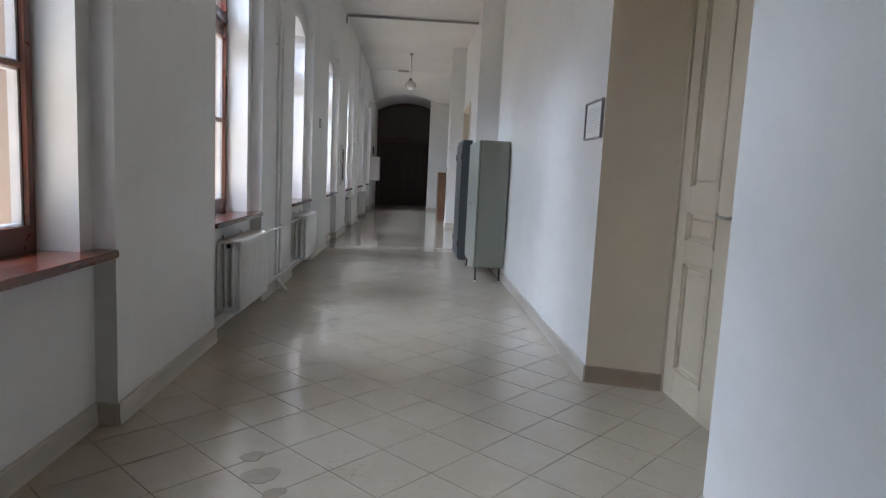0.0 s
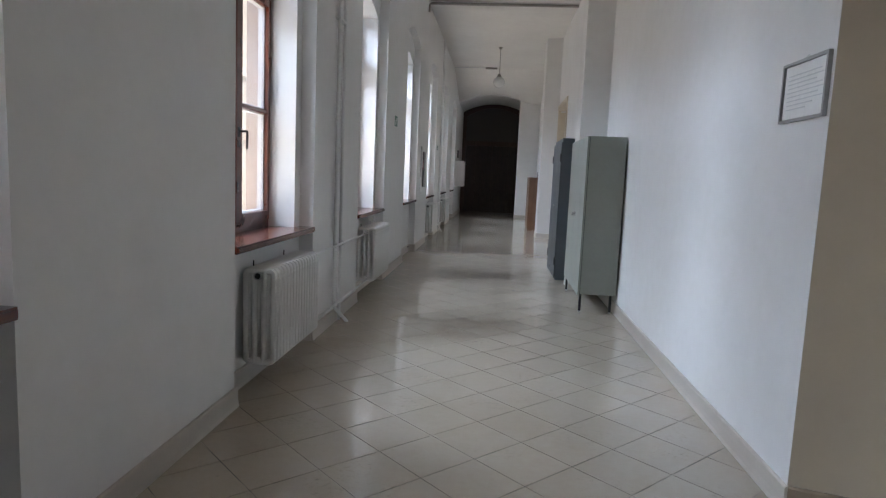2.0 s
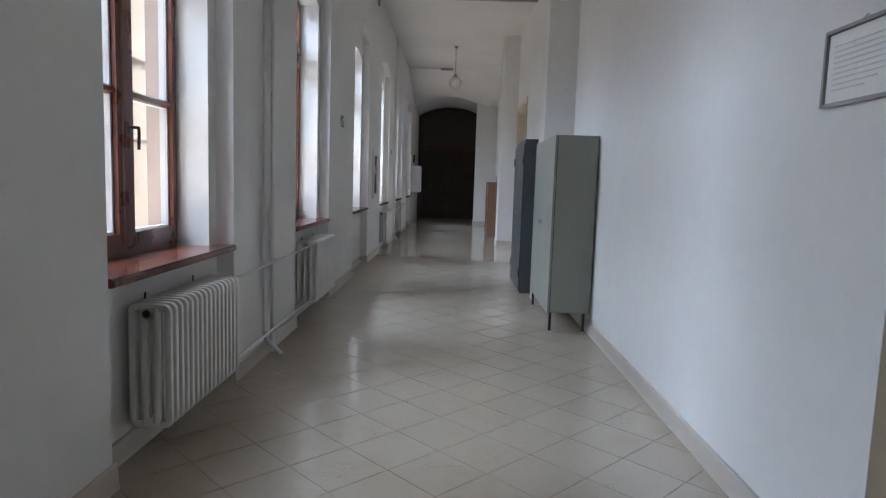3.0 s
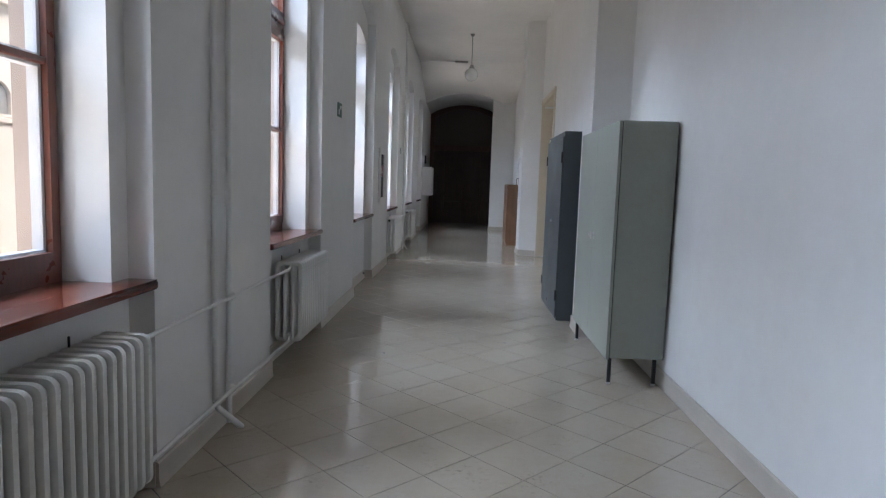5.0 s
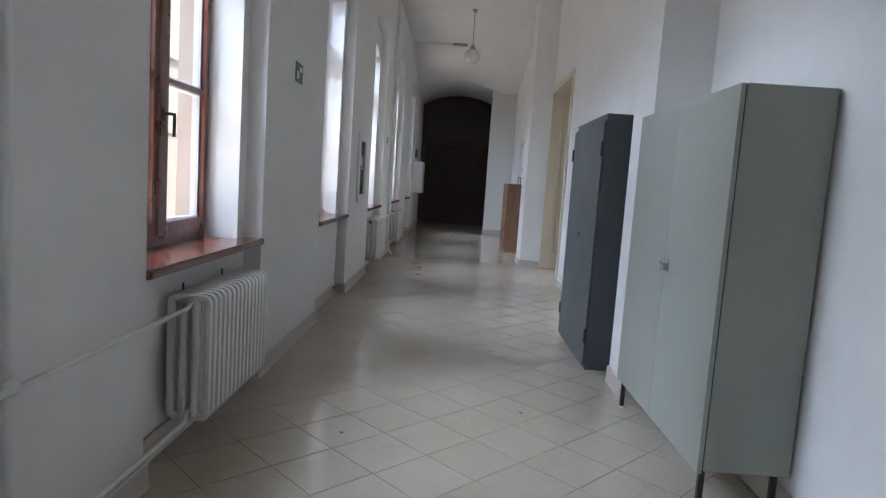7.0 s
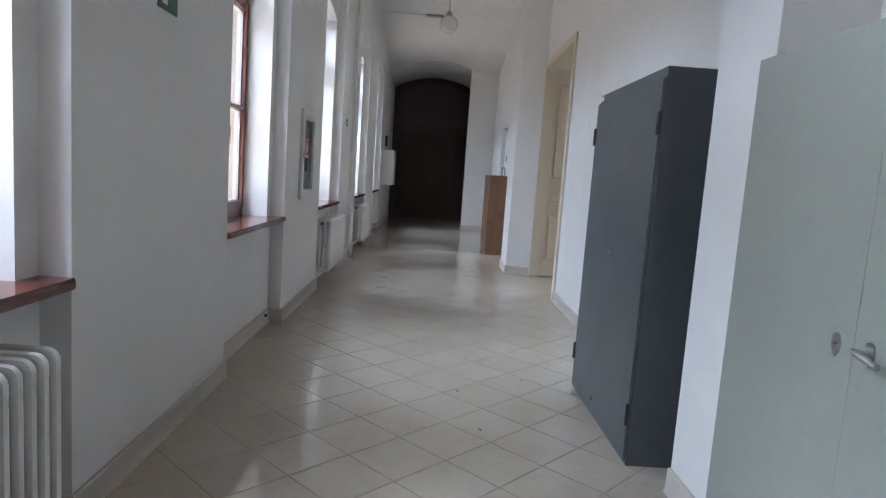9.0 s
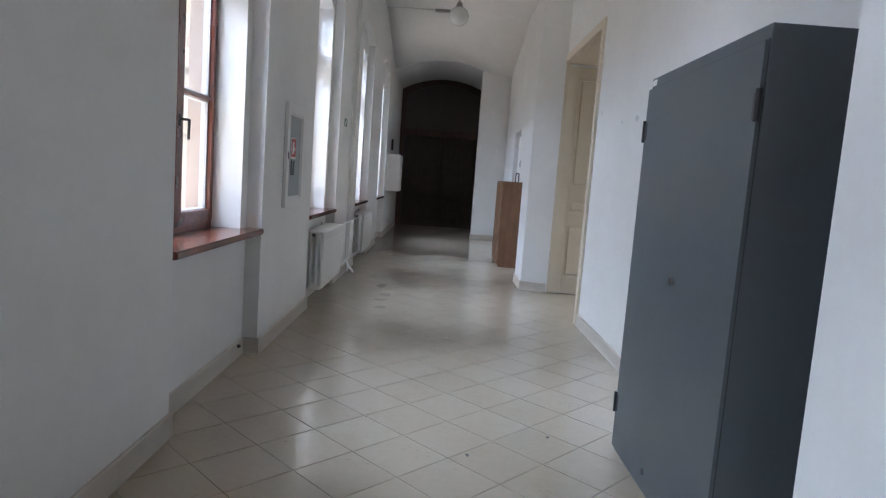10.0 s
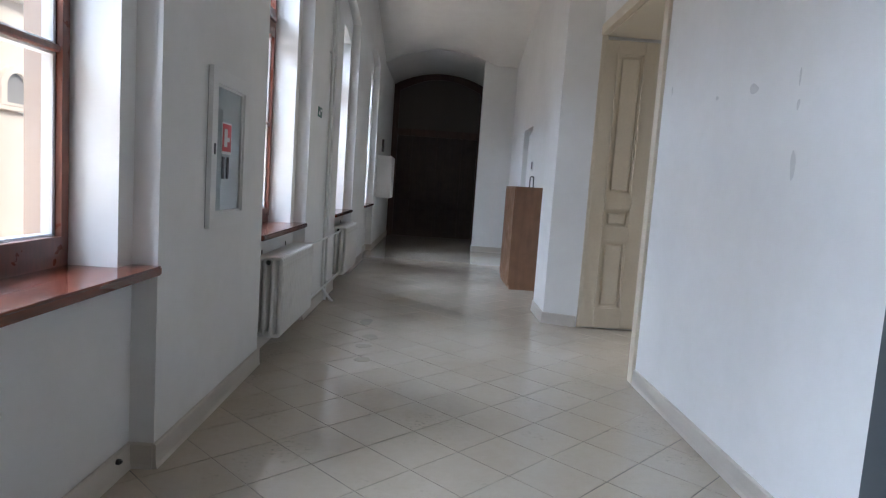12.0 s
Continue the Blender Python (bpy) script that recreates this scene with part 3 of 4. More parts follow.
d1 = thing("door_1", "closed cream panelled double door with steel handle", "door", "", "structure", (D1X - 0.02, 4.185, 0))
lf = panel_leaf(d1, "leaf", 0.68, 2.9, 0.15)
lf2 = panel_leaf(d1, "leaf", 0.745, 2.9, 0.14)
lf2.location = (0.004, -0.692, 0)
b = bmn()
box(b, -0.026, -0.0145, -0.085, -0.045, 1.09, 1.345, 0.004, 2)
part("lock_plate", b, M_STEEL, lf2, "worn steel lock plate")
b = bmn()
tube(b, [(-0.02, -0.065, 1.25), (-0.068, -0.065, 1.25), (-0.07, -0.045, 1.25), (-0.068, 0.055, 1.255)], 0.009)
part("handle", b, M_STEEL, lf2, "steel lever handle", True)
b = bmn()
cyl(b, (-0.029, -0.065, 1.15), (-0.022, -0.065, 1.15), 0.009)
part("keyhole", b, M_BLACK, lf2)
b = bmn()
box(b, -0.014, 0.004, -0.095, 0.006, 0.01, 2.9, 0.004, 2)
part("astragal", b, M_DOOR, lf2)
b = bmn()
box(b, -0.02, 0.08, 0.004, 0.06, 0, 2.98, 0.006)
box(b, -0.02, 0.08, -1.60, -1.44, 0, 2.98, 0.006)
box(b, -0.02, 0.08, -1.44, 0.004, 2.91, 2.98, 0.006)
part("door_frame", b, M_DOOR, d1)
b = bmn()
box(b, 0.1, 0.13, -1.9, 0.2, 0, 3.3)
part("backing", b, M_DOOR, d1)

d2 = thing("door_2", "open cream panelled door leaf in a cream doorway", "door", "", "structure", (1.30, 16.60, 0))
leaf = panel_leaf(d2, "leaf", 0.565, 2.95, 0.145)
leaf.matrix_basis = pose(0.0, -0.015, 0.015, 0, 0, 90)
b = bmn()
box(b, -0.045, 0.02, D2A - 16.60 - 0.085, D2A - 16.60 + 0.012, 0, D2H + 0.085, 0.006, 2)
part("casing", b, M_DOOR, d2, "cream painted door casing")
b = bmn()
box(b, -0.03, 0.03, -0.012, 0.03, 0, D2H, 0.005, 2)
part("casing", b, M_DOOR, d2, "cream painted door casing")
b = bmn()
box(b, -0.045, 0.02, D2A - 16.60 + 0.012, -0.012, D2H - 0.012, D2H + 0.085, 0.006, 2)
part("head_casing", b, M_DOOR, d2)
b = bmn()
box(b, 0.02, 0.58, D2A - 16.60, 0.0, D2H - 0.02, D2H, 0.002)
part("head_lining", b, M_DOOR, d2)
b = bmn()
box(b, 0.02, 0.58, D2A - 16.60, D2A - 16.60 + 0.02, 0, D2H - 0.02, 0.002)
part("jamb_lining", b, M_DOOR, d2)
# recessed far door
d3 = thing("door_3", "pale flush door in a shallow wall recess", "door", "", "structure", (RX + 0.115, 20.92, 0))
b = bmn()
box(b, -0.03, 0.0, 0.03, 0.93, 0.01, 2.42, 0.004)
part("leaf", b, M_BOXWHITE, d3)

# ---- dark portal at the end ----
d4 = thing("door_4", "dark stained wooden double door with panelled arched overlight", "door", "", "structure", (0, DEEP, 0))
b = bmn()
px0, px1 = AL + 0.003, PASS_R - 0.003
pts = [(px0, 0.0), (px1, 0.0)] + vault_line(px1, px0)
mid_x = (px0 + px1) / 2
inn = [(q[0] + (0.15 if q[0] < mid_x else -0.15) * min(1, abs(q[0] - mid_x) / 0.9), q[1] - (0.15 if q[1] > 1 else 0)) for q in pts]
ring(b, [(q[0], q[1] - (0.002 if q[1] > 1 else 0)) for q in pts], inn, "y", 0.0, 0.14)
part("portal_frame", b, M_DARKDOOR, d4)
b = bmn()
box(b, -1.38, 0.71, 0.02, 0.13, 2.62, 2.8, 0.012)
part("transom", b, M_DARKDOOR, d4)
for x0, x1 in ((-1.375, -0.985), (-0.98, -0.34), (-0.33, 0.31), (0.315, 0.705)):
    b = bmn()
    box(b, x0, x1, 0.06, 0.10, 0.01, 2.62, 0.004)
    lf = part("leaf", b, M_DARKLEAF, d4)
    for z0, z1 in ((0.15, 0.8), (0.95, 2.4)):
        b = bmn()
        box(b, x0 + 0.06, x1 - 0.06, 0.048, 0.07, z0, z1, 0.008)
        part("panel", b, M_DARKLEAF, lf)
b = bmn()
prism(b, [(-1.39, 2.8), (0.72, 2.8)] + [(x, z - 0.06) for x, z in vault_line(0.72, -1.39)], "y", 0.07, 0.1)
part("overlight", b, M_OVERLIGHT, d4)
b = bmn()
box(b, AL + 0.004, PASS_R - 0.004, 0.15, 0.2, 0, 3.6)
prism(b, [(AL + 0.004, 3.6), (PASS_R - 0.004, 3.6)] + [(x, z - 0.004) for x, z in vault_line(PASS_R - 0.004, AL + 0.004)], "y", 0.15, 0.2)
part("backing", b, M_DARKDOOR, d4)


# ---- metal cabinets ----
def shield(bm, x, y, z):
    """A small domed plate with a round top and a pointed foot."""
    pts = [(y + 0.018 * math.cos(radians(a)), z + 0.012 + 0.02 * math.sin(radians(a))) for a in range(0, 181, 20)]
    pts += [(y - 0.014, z - 0.015), (y, z - 0.034), (y + 0.014, z - 0.015)]
    prism(bm, pts, "x", x, x - 0.005)


def cabinet_green():
    g = thing("metal_cabinet", "grey-green sheet metal cabinet on short black legs", "cabinet", "", "", (0, 0, 0))
    x0, x1, y0, y1, z0, z1 = 0.862, 1.262, 8.315, 9.69, 0.20, 1.877
    b = bmn()
    box(b, x0 + 0.022, x1, y0, y1, z0, z1, 0.004, 2)
    part("body", b, M_GREEN, g)
    ym = 9.02
    for a, c in ((y0 + 0.001, ym - 0.0004), (ym + 0.0004, y1 - 0.001)):
        b = bmn()
        box(b, x0 - 0.004, x0 + 0.016, a, c, z0 - 0.012, z1 - 0.002, 0.0012)
        d = part("door", b, M_GREEN, g)
        b = bmn()
        if a < ym - 0.1:
            shield(b, x0 - 0.004, ym - 0.062, 1.03)
            cyl(b, (x0 - 0.006, ym - 0.06, 1.035), (x0 - 0.05, ym - 0.06, 1.035), 0.008)
            tube(b, [(x0 - 0.046, ym - 0.055, 1.036), (x0 - 0.05, ym - 0.075, 1.035), (x0 - 0.05, ym - 0.15, 1.022)], 0.008)
            part("handle", b, M_STEEL, d, "small steel lever handle", True)
        else:
            shield(b, x0 - 0.004, ym + 0.065, 1.024)
            cyl(b, (x0 - 0.007, ym + 0.065, 1.03), (x0 - 0.016, ym + 0.065, 1.03), 0.007)
            part("escutcheon", b, M_STEEL, d, "shield-shaped steel keyhole plate", True)
    # black sheet behind the doors, shade of the gaps put in as colour
    b = bmn()
    box(b, x0 + 0.015, x0 + 0.023, y0 + 0.004, y1 - 0.004, z0 + 0.004, z1 - 0.004)
    part("gap_shade_sheet", b, M_BLACK, g)
    for lx in (x0 + 0.03, x1 - 0.05):
        for ly in (y0 + 0.035, y1 - 0.05):
            b = bmn()
            box(b, lx - 0.013, lx + 0.013, ly - 0.013, ly + 0.013, 0.015, z0 + 0.003, 0.003)
            leg = part("leg", b, M_BLACK, g, "black square leg")
            b = bmn()
            cyl(b, (lx, ly, 0), (lx, ly, 0.016), 0.014)
            part("foot", b, M_RAD, leg)
    b = bmn()
    box(b, x0 + 0.1, x0 + 0.3, y1 - 0.35, y1 - 0.1, z1, z1 + 0.003)
    part("top_label", b, M_PAPER, g, "small pale paper label")
    return g


def cabinet_blue():
    g = thing("metal_cabinet", "dark blue-grey sheet metal cabinet with two hinged doors", "cabinet", "", "", (0, 0, 0))
    x0, x1, y0, y1, z1 = 0.815, 1.262, 10.46, 11.63, 1.985
    b = bmn()
    box(b, x0, x1, y0, y1, 0.0, z1, 0.004, 2)
    part("body", b, M_BLUE, g)
    # black sheet between body and doors, painted in place of the joint's shade
    b = bmn()
    box(b, x0 - 0.003, x0 + 0.002, y0 + 0.003, y1 - 0.003, 0.05, z1 - 0.05)
    part("gap_shade_sheet", b, M_BLACK, g)
    ym = (y0 + y1) / 2
    for a, c, s in ((y0 + 0.006, ym + 0.02, -1), (ym + 0.0201, y1 - 0.006, 1)):
        b = bmn()
        box(b, x0 - 0.016, x0 - 0.003, a, c, 0.03, z1 - 0.058)
        d = part("door", b, M_BLUE, g)
        yh = a - 0.002 if s < 0 else c + 0.002
        for z in (0.27, z1 - 0.27):
            b = bmn()
            cyl(b, (x0 - 0.018, yh, z - 0.055), (x0 - 0.018, yh, z + 0.055), 0.011, 10)
            box(b, x0 - 0.019, x0 - 0.015, min(yh, yh - s * 0.03), max(yh, yh - s * 0.03), z - 0.045, z + 0.045)
            part("hinge", b, M_BLACK, d, "dark knuckle hinge", True)
        if s < 0:
            b = bmn()
            yl = 11.02
            cyl(b, (x0 - 0.016, yl, 1.03), (x0 - 0.026, yl, 1.03), 0.014, 14)
            box(b, x0 - 0.036, x0 - 0.025, yl - 0.003, yl + 0.003, 1.015, 1.045, 0.002)
            part("lock", b, M_STEEL, d, "small steel cam lock", True)
        else:
            b = bmn()
            cyl(b, (x0 - 0.016, 11.13, 0.11), (x0 - 0.019, 11.13, 0.11), 0.016, 14)
            part("floor_bolt", b, M_BLACK, d, "dark round bolt hole", True)
    b = bmn()
    box(b, x0 - 0.004, x0 - 0.0005, y1 - 0.07, y1 - 0.02, z1 - 0.04, z1 - 0.012)
    part("label_plate", b, M_PAPER, g, "small white paper label")
    return g


cabinet_green()
cabinet_blue()

# ---- brown cupboard ----
g = thing("cupboard", "plain brown board cupboard standing against the wall", "cupboard", "", "", (0, 0, 0))
b = bmn()
box(b, 0.815, 1.255, 18.82, 19.95, 0.0, 1.43, 0.003)
part("body", b, M_BROWN, g)
b = bmn()
box(b, 0.80, 1.258, 18.81, 19.96, 1.43, 1.45, 0.003)
part("top_board", b, M_BROWN, g)
for a, c in ((18.825, 19.383), (19.387, 19.945)):
    b = bmn()
    box(b, 0.798, 0.815, a, c, 0.06, 1.425, 0.003)
    part("door", b, M_BROWN, g)
b = bmn()
tube(b, [(1.02, 19.0, 1.45), (1.02, 19.0, 1.58), (1.03, 19.0, 1.60), (1.06, 19.0, 1.60), (1.07, 19.0, 1.58), (1.07, 19.0, 1.45)], 0.008)
tagged(new("wire_loop", finish(b, "wire_loop", M_BLACK, True)), "dark bent metal loop standing on the brown cupboard", "metal loop")

# ---- framed notice ----
g = thing("framed_notice", "grey framed paper notice hanging on the wall", "picture", "", "", (RX, 4.575, 1.85))
b = bmn()
o = [(-0.205, -0.135), (0.205, -0.135), (0.205, 0.135), (-0.205, 0.135)]
ring(b, o, [(q[0] * 0.935, q[1] * 0.905) for q in o], "x", -0.02, -0.001)
part("frame", b, M_PICFRAME, g)
b = bmn()
box(b, -0.009, -0.003, -0.19, 0.19, -0.12, 0.12)
part("sheet", b, M_PAPER, g, "white printed sheet")
for i in range(9):
    w = (0.15, 0.16, 0.13, 0.155, 0.16, 0.14, 0.16, 0.12, 0.09)[i]
    b = bmn()
    z = 0.075 - i * 0.019
    box(b, -0.0115, -0.009, 0.155 - 2 * w, 0.155, z - 0.002, z + 0.002)
    part("print_line", b, M_INK, g)
b = bmn()
tube(b, [(-0.006, -0.03, 0.133), (-0.004, 0.0, 0.15), (-0.006, 0.03, 0.133)], 0.002, 6)
part("hanger", b, M_STEEL, g)

# ---- hydrant cabinet ----
g = thing("hydrant_cabinet", "white fire hydrant cabinet with glass front and red sign", "hydrant cabinet", "", "", (WX, 13.79, 1.50))
b = bmn()
o = [(-0.315, -0.43), (0.315, -0.43), (0.315, 0.43), (-0.315, 0.43)]
i = [(-0.235, -0.35), (0.235, -0.35), (0.235, 0.35), (-0.235, 0.35)]
ring(b, o, i, "x", 0.004, 0.03)
part("frame", b, M_BOXWHITE, g)
# black ring behind the frame, painting the shade along its edge
b = bmn()
ring(b, [(q[0] * 0.985, q[1] * 0.99) for q in o], i, "x", 0.0005, 0.004)
part("painted_edge_shade", b, M_BLACK, g)
b = bmn()
box(b, 0.0006, 0.004, -0.237, 0.237, -0.352, 0.352)
part("lining", b, M_HOSE, g)
b = bmn()
ring(b, i, [(q[0] * 0.93, q[1] * 0.965) for q in i], "x", 0.004, 0.018)
part("glazing_bead", b, M_BOXWHITE, g)
b = bmn()
box(b, 0.010, 0.014, -0.222, 0.222, -0.338, 0.338)
ob = part("pane", b, M_GLASS, g)
ob.visible_shadow = False
b = bmn()
box(b, 0.0145, 0.016, -0.125, 0.035, -0.02, 0.155)
s = part("sign", b, M_PAPER, g, "red and white hydrant sign")
b = bmn()
box(b, 0.0165, 0.0175, -0.118, 0.028, -0.005, 0.148)
part("red_field", b, M_RED, s)
b = bmn()
box(b, 0.018, 0.019, -0.09, -0.04, 0.02, 0.12)
box(b, 0.018, 0.019, -0.04, 0.0, 0.05, 0.075)
part("pictogram", b, M_PAPER, s)
for y in (-0.09, -0.015):
    b = bmn()
    box(b, 0.0145, 0.018, y - 0.018, y + 0.018, -0.16, -0.035, 0.002)
    part("mark", b, M_BLACK, g)
b = bmn()
box(b, 0.03, 0.036, -0.282, -0.27, -0.03, 0.03, 0.002)
part("latch", b, M_BLACK, g, "black latch")


# ---- small wall things ----
def wall_sign(y, z, w, h, label, mat=None):
    g = thing("wall_sign", label, "sign", "", "", (WX, y, z))
    b = bmn()
    box(b, 0.0005, 0.005, -w / 2, w / 2, -h / 2, h / 2)
    part("plate", b, mat or M_SIGN, g)
    b = bmn()
    box(b, 0.0052, 0.0065, -w * 0.3, -w * 0.05, -h * 0.32, h * 0.05)
    box(b, 0.0052, 0.0065, w * 0.05, w * 0.35, h * 0.08, h * 0.32)
    part("pictogram", b, M_PAPER, g)


wall_sign(10.47, 2.13, 0.21, 0.145, "green and white exit sign on the wall")
wall_sign(16.58, 2.04, 0.2, 0.1, "small dark green exit sign on the wall")


def switch(name, x, y, z, w, h, face, label):
    g = thing(name, label, "switch", "", "", (x, y, z))
    b = bmn()
    box(b, -0.012, -0.0005, -w / 2, w / 2, -h / 2, h / 2, 0.003, 2)
    part("plate", b, M_BOXWHITE, g)
    b = bmn()
    box(b, -0.018, -0.012, -w * 0.32, w * 0.32, -h * 0.36, h * 0.36, 0.003)
    part("button", b, face, g)


switch("call_point", RX, 20.6, 1.82, 0.12, 0.16, M_BLACK, "small dark wall switch above the cupboard")
switch("light_switch", RX, 18.2, 1.80, 0.1, 0.14, M_BLACK, "small dark light switch on the wall")

# white distribution box near the end
g = thing("distribution_box", "white sheet metal box fixed to the wall", "box", "", "", (WX, 23.45, 1.05))
b = bmn()
box(b, 0.0005, 0.29, -0.4, 0.4, 0, 0.86, 0.006, 2)
part("body", b, M_BOXWHITE, g)
b = bmn()
box(b, 0.291, 0.303, -0.385, 0.385, 0.015, 0.845, 0.004)
d = part("door", b, M_BOXWHITE, g)
b = bmn()
cyl(b, (0.303, 0.33, 0.43), (0.315, 0.33, 0.43), 0.015)
part("lock", b, M_BLACK, d)
b = bmn()
box(b, 0.001, 0.05, 0.55, 0.63, 0.98, 1.25, 0.005)
tagged(new("bell_push", finish(b, "bell_push", M_BLACK)), "small dark wall device above the white box", "wall device").location = (WX, 23.3, 1.05)

# ---- lamp and ceiling rail ----
g = thing("pendant_lamp", "pendant lamp with white opal glass globe on a rod", "lamp", "", "", (-0.155, 17.85, 0))
b = bmn()
cyl(b, (0, 0, CEIL - 0.05), (0, 0, CEIL), 0.03, 16, 0.055)
part("canopy", b, M_TUBE, g, "", True)
b = bmn()
cyl(b, (0, 0, 3.98), (0, 0, CEIL - 0.03), 0.0085, 10)
part("rod", b, M_TUBE, g, "", True)
b = bmn()
cyl(b, (0, 0, 3.93), (0, 0, 4.0), 0.055, 16, 0.035)
part("gallery", b, M_TUBE, g, "", True)
b = bmn()
ball(b, (0, 0, 3.80), 0.145, 28, 18, 0.97)
part("globe", b, M_OPAL, g, "white opal glass globe", True)

g = thing("ceiling_rail", "grey metal rail fixed across the ceiling", "rail", "", "", (0, 13.8, CEIL))
b = bmn()
box(b, WX + 0.05, RX - 0.005, -0.03, 0.03, -0.062, -0.02, 0.008, 2)
part("rail", b, M_TUBE, g)
b = bmn()
box(b, WX + 0.02, RX - 0.002, -0.012, 0.012, -0.02, 0.0, 0.002)
part("mount", b, M_BOXWHITE, g)
b = bmn()
tube(b, [(WX + 0.08, 0, -0.04), (WX + 0.03, 0, -0.05), (WX + 0.018, 0, -0.08), (WX + 0.018, 0, -0.2)], 0.018)
part("end_bend", b, M_TUBE, g, "", True)

b = bmn()
box(b, -0.17, 0.17, -0.06, 0.06, -0.045, 0.0, 0.01, 2)
tagged(new("ceiling_fitting", finish(b, "ceiling_fitting", M_TUBE)), "small dark flat fitting on the ceiling", "ceiling fitting").location = (-0.42, 20.85, CEIL)
b = bmn()
tube(b, [(WX + 0.002, 20.85, CEIL - 0.03), (-1.2, 20.85, CEIL - 0.012), (-0.6, 20.85, CEIL - 0.012)], 0.006, 8)
tagged(new("ceiling_cable", finish(b, "ceiling_cable", M_BEAD, True)), "thin grey cable along the ceiling to the flat fitting", "cable")


# ---- stains and scuffs ----
def blot(name, centre, normal, rx, ry, mat, label, seed):
    """A thin irregular patch."""
    rnd = random.Random(seed)
    b = bmn()
    ph = [rnd.uniform(0, 6.3) for _ in range(3)]
    ring_pts = []
    for i in range(56):
        a = 2 * math.pi * i / 56
        k = 1 + 0.16 * math.sin(2 * a + ph[0]) + 0.09 * math.sin(3 * a + ph[1]) + 0.035 * math.sin(7 * a + ph[2]) + 0.015 * math.sin(15 * a + ph[0])
        ring_pts.append((rx * k * math.cos(a), ry * k * math.sin(a)))
    if normal == "z":
        prism(b, ring_pts, "z", -0.002, 0.0012)
    else:
        prism(b, ring_pts, "x", -0.0015, 0.002)
    ob = tagged(new(name, finish(b, name, mat)), label, "stain", "", "structure")
    ob.location = centre


for i, (x, y, a, c) in enumerate([(-0.73, 3.05, 0.06, 0.05), (-0.645, 2.86, 0.075, 0.085), (-0.55, 2.70, 0.05, 0.05), (-0.79, 14.9, 0.055, 0.08), (-0.83, 15.3, 0.06, 0.07), (-0.8, 15.62, 0.075, 0.08), (-0.9, 16.2, 0.065, 0.12)]):
    blot("floor_stain", (x, y, 0.0), "z", a, c, M_STAIN, "dark damp stain on the tiled floor", i)
for i, (y, z, a, c) in enumerate([(13.38, 1.99, 0.045, 0.024), (13.8, 2.0, 0.016, 0.014), (14.53, 2.147, 0.01, 0.03), (12.945, 1.59, 0.02, 0.06), (12.97, 1.985, 0.008, 0.035), (12.96, 1.86, 0.01, 0.025)]):
    blot("wall_scuff", (RX, y, z), "x", a, c, M_SCUFF, "grey scuff mark on the white wall", 20 + i)
for i, (x, y) in enumerate([(0.213, 9.41), (-0.813, 8.92), (0.0, 11.42), (0.466, 11.72), (0.102, 10.81)]):
    blot("floor_speck", (x, y, 0.0), "z", 0.010, 0.014, M_BLACK, "small dark crumb on the floor", 40 + i)

b = bmn()
cyl(b, (0, 0, 0), (0.016, 0, 0), 0.013, 12)
cyl(b, (0.016, 0, 0), (0.024, 0, 0), 0.007, 10)
tagged(new("wall_plug", finish(b, "wall_plug", M_BLACK, True)), "small black plug in the baseboard under a window", "plug").location = (-1.629, 12.79, 0.085)

# ---- courtyard ----
b = bmn()
box(b, -40, OUT - 0.06, -60, 90, -3.2, -3.0)
solid("ground", b, M_GROUND, "grey courtyard paving", "ground")
FX = -10.0
# unseen block added at the south end to cut sky light on the window reveals
b = bmn()
box(b, -13.0, OUT - 0.03, -4.6, -2.2, -3.0, 13.0)
solid("sky_blocker_wing", b, M_FACADE, "unseen pale plastered block added to keep side sky light off the reveals", "wall")
g = thing("courtyard_building", "pale cream plastered building across the courtyard with arched windows", "building", "", "", (0, 0, 0))
b = bmn()
box(b, FX - 3, FX, -45, 75, -3.0, 9.0)
part("wall", b, M_FACADE, g)
for z, dpt, hgt in ((2.38, 0.1, 0.12), (4.8, 0.2, 0.25), (8.8, 0.5, 0.35)):
    b = bmn()
    box(b, FX, FX + dpt, -45, 75, z, z + hgt, 0.02)
    part("cornice", b, M_FACADE, g)
b = bmn()
prism(b, [(FX - 3.2, 9.0), (FX + 0.6, 9.0), (FX - 1.3, 10.6)], "y", -45, 75)
part("roof", b, M_GROUND, g)
win = None
for k in range(22):
    for z in (2.5, 5.6):
        y = -23.3 + 4.0 * k
        b = bmn()
        o = lights(-0.55, 0.55, 0, 0.5, 0.9)
        i = lights(-0.36, 0.36, 0.06, 0.48, 0.74)
        if win is None:
            ring(b, o, i, "x", 0.0, 0.10)
            win = (finish(b, "surround", M_FACADE), None)
            b2 = bmn()
            prism(b2, i, "x", 0.002, 0.02)
            win = (win[0], finish(b2, "pane", M_OUTGLASS))
        else:
            b.free()
        ob = new("window", win[0])
        ob.parent = g
        ob.location = (FX, y, z)
        pn = new("pane", win[1])
        pn.parent = ob

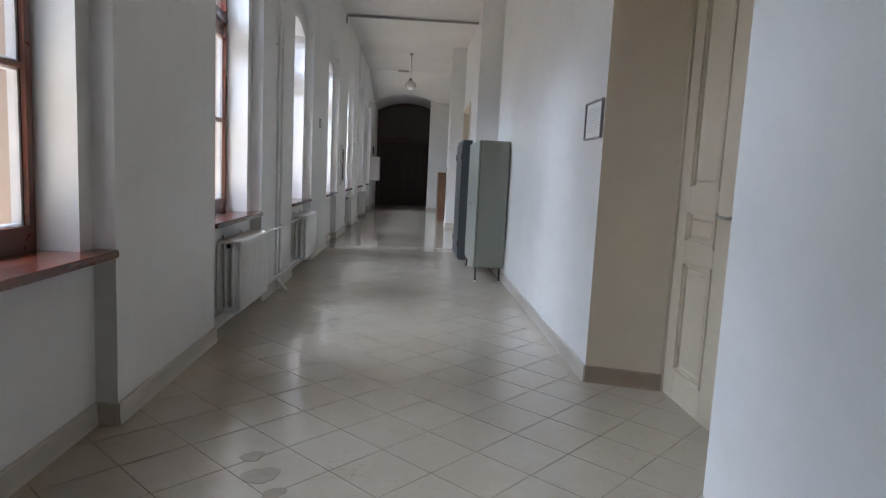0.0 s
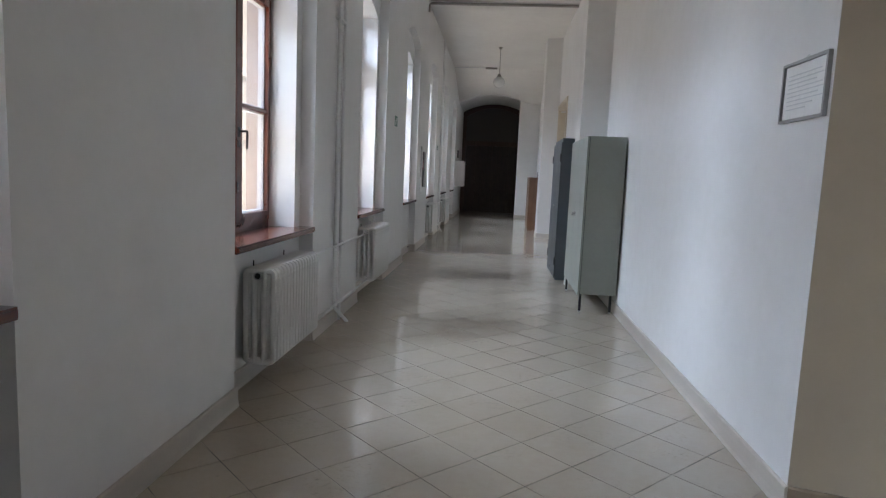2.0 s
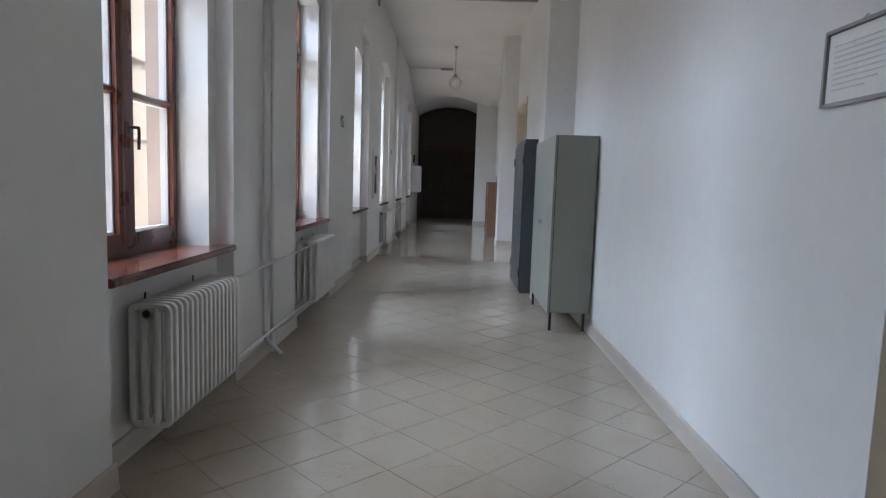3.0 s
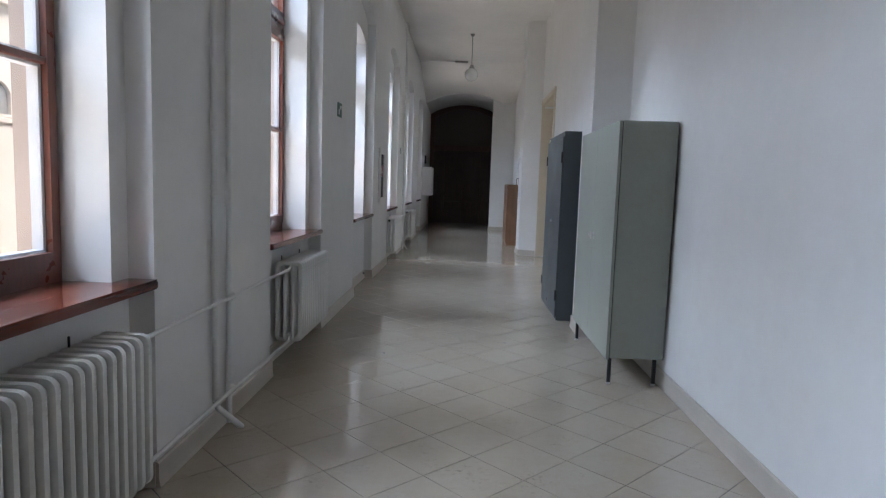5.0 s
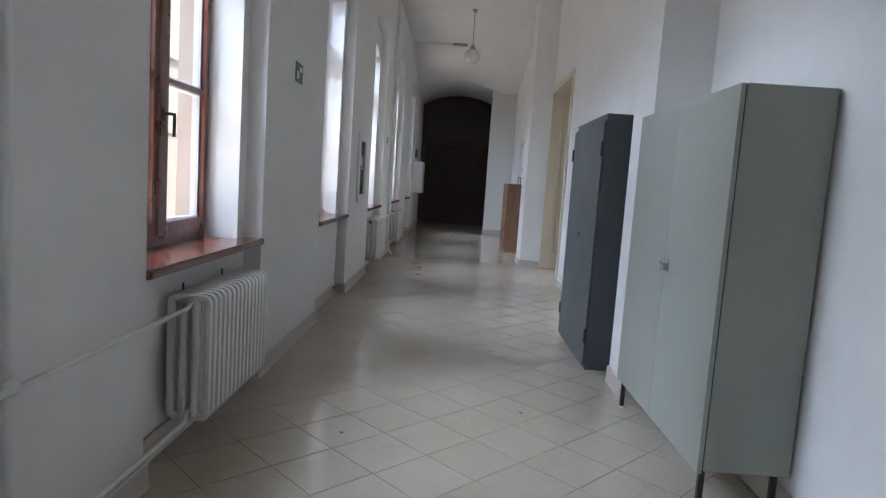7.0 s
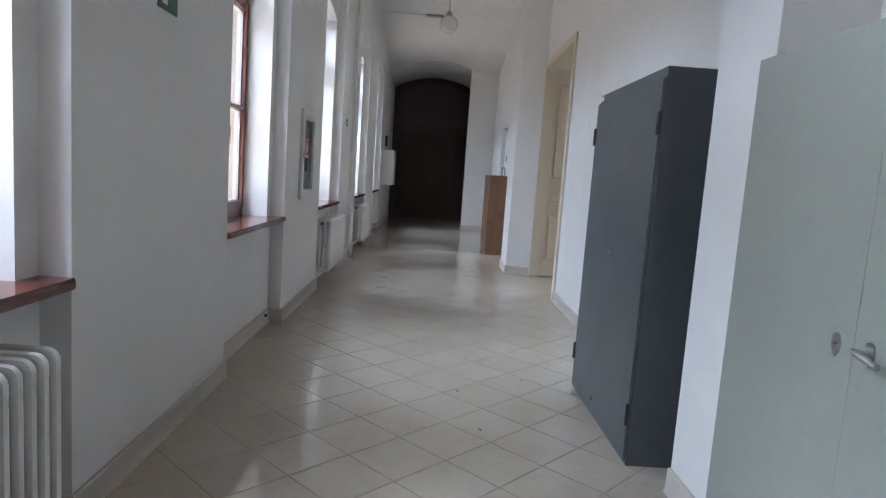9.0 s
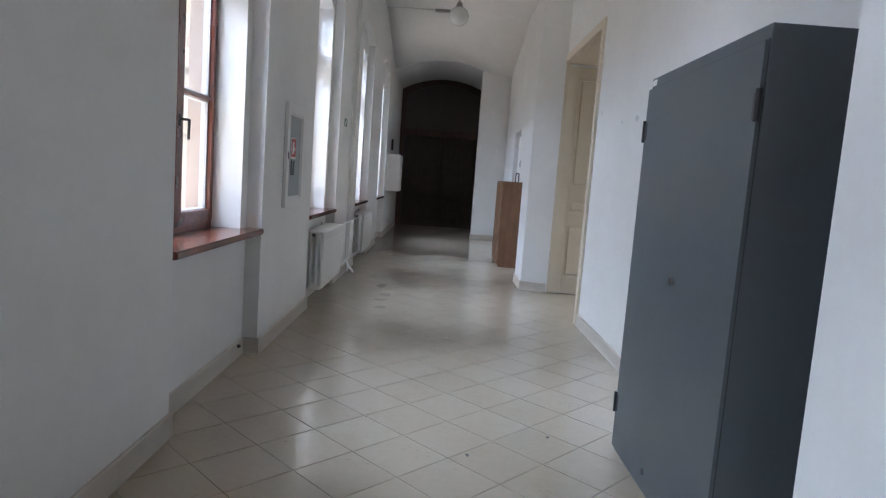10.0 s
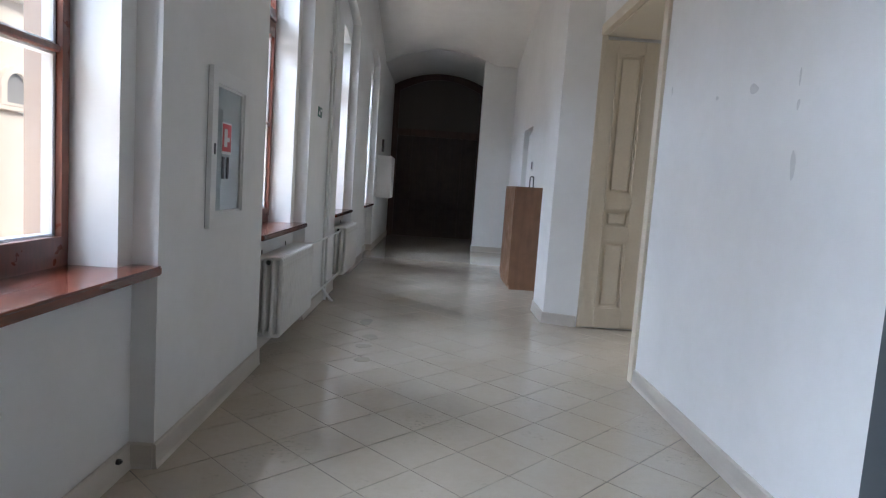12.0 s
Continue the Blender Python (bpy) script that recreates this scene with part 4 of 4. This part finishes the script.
# ---- floor tiles ----
H = 0.2415
TX, TY = -0.10, 3.16


def tile_mesh():
    b = bmn()
    a = H - 0.0032
    lo = [b.verts.new((a * c, a * s, -0.012)) for c, s in ((1, 0), (0, 1), (-1, 0), (0, -1))]
    md = [b.verts.new((a * c, a * s, -0.0012)) for c, s in ((1, 0), (0, 1), (-1, 0), (0, -1))]
    a -= 0.0004
    hi = [b.verts.new((a * c, a * s, 0.0)) for c, s in ((1, 0), (0, 1), (-1, 0), (0, -1))]
    for r0, r1 in ((lo, md), (md, hi)):
        for k in range(4):
            b.faces.new((r0[k], r0[(k + 1) % 4], r1[(k + 1) % 4], r1[k]))
    b.faces.new(hi)
    return b


tile_me = finish(tile_mesh(), "tile", M_TILE)
base = [tuple(v.co) for v in tile_me.vertices]
faces = [tuple(p.vertices) for p in tile_me.polygons]
rest_v, rest_f = [], []
rnd = random.Random(5)
floor_ob = bpy.data.objects["floor"]
count = 0
for j in range(-40, 102):
    for i in range(-8, 18):
        if (i + j) % 2 == 0:
            continue
        x, y = TX + H * i, TY + H * j
        if x < -1.85 or y < Y0 or y > 27.0:
            continue
        if x > RX + H and not (D1A < y < D1B and x < 2.1 or D2A - 0.3 < y < D2B + 0.3 and x < 3.4):
            continue
        tilt = (rnd.uniform(-0.00025, 0.00025), rnd.uniform(-0.00025, 0.00025), rnd.uniform(-0.0002, 0.0))
        if -1.7 < x < RX + 0.1 and 2.2 < y < 13.2:
            ob = new("tile", tile_me)
            ob.parent = floor_ob
            ob.location = (x, y, tilt[2])
            ob.rotation_euler = (tilt[0], tilt[1], 0)
            count += 1
        else:
            o = len(rest_v)
            rest_v += [(x + v[0], y + v[1], v[2] + tilt[2] + tilt[0] * v[1] - tilt[1] * v[0]) for v in base]
            rest_f += [tuple(o + k for k in q) for q in faces]
me = bpy.data.meshes.new("tiles")
me.from_pydata(rest_v, [], rest_f)
me.materials.append(M_TILE_FAR)
rest = new("tiles", me)
rest.parent = floor_ob
rest["kind"] = "stuff"
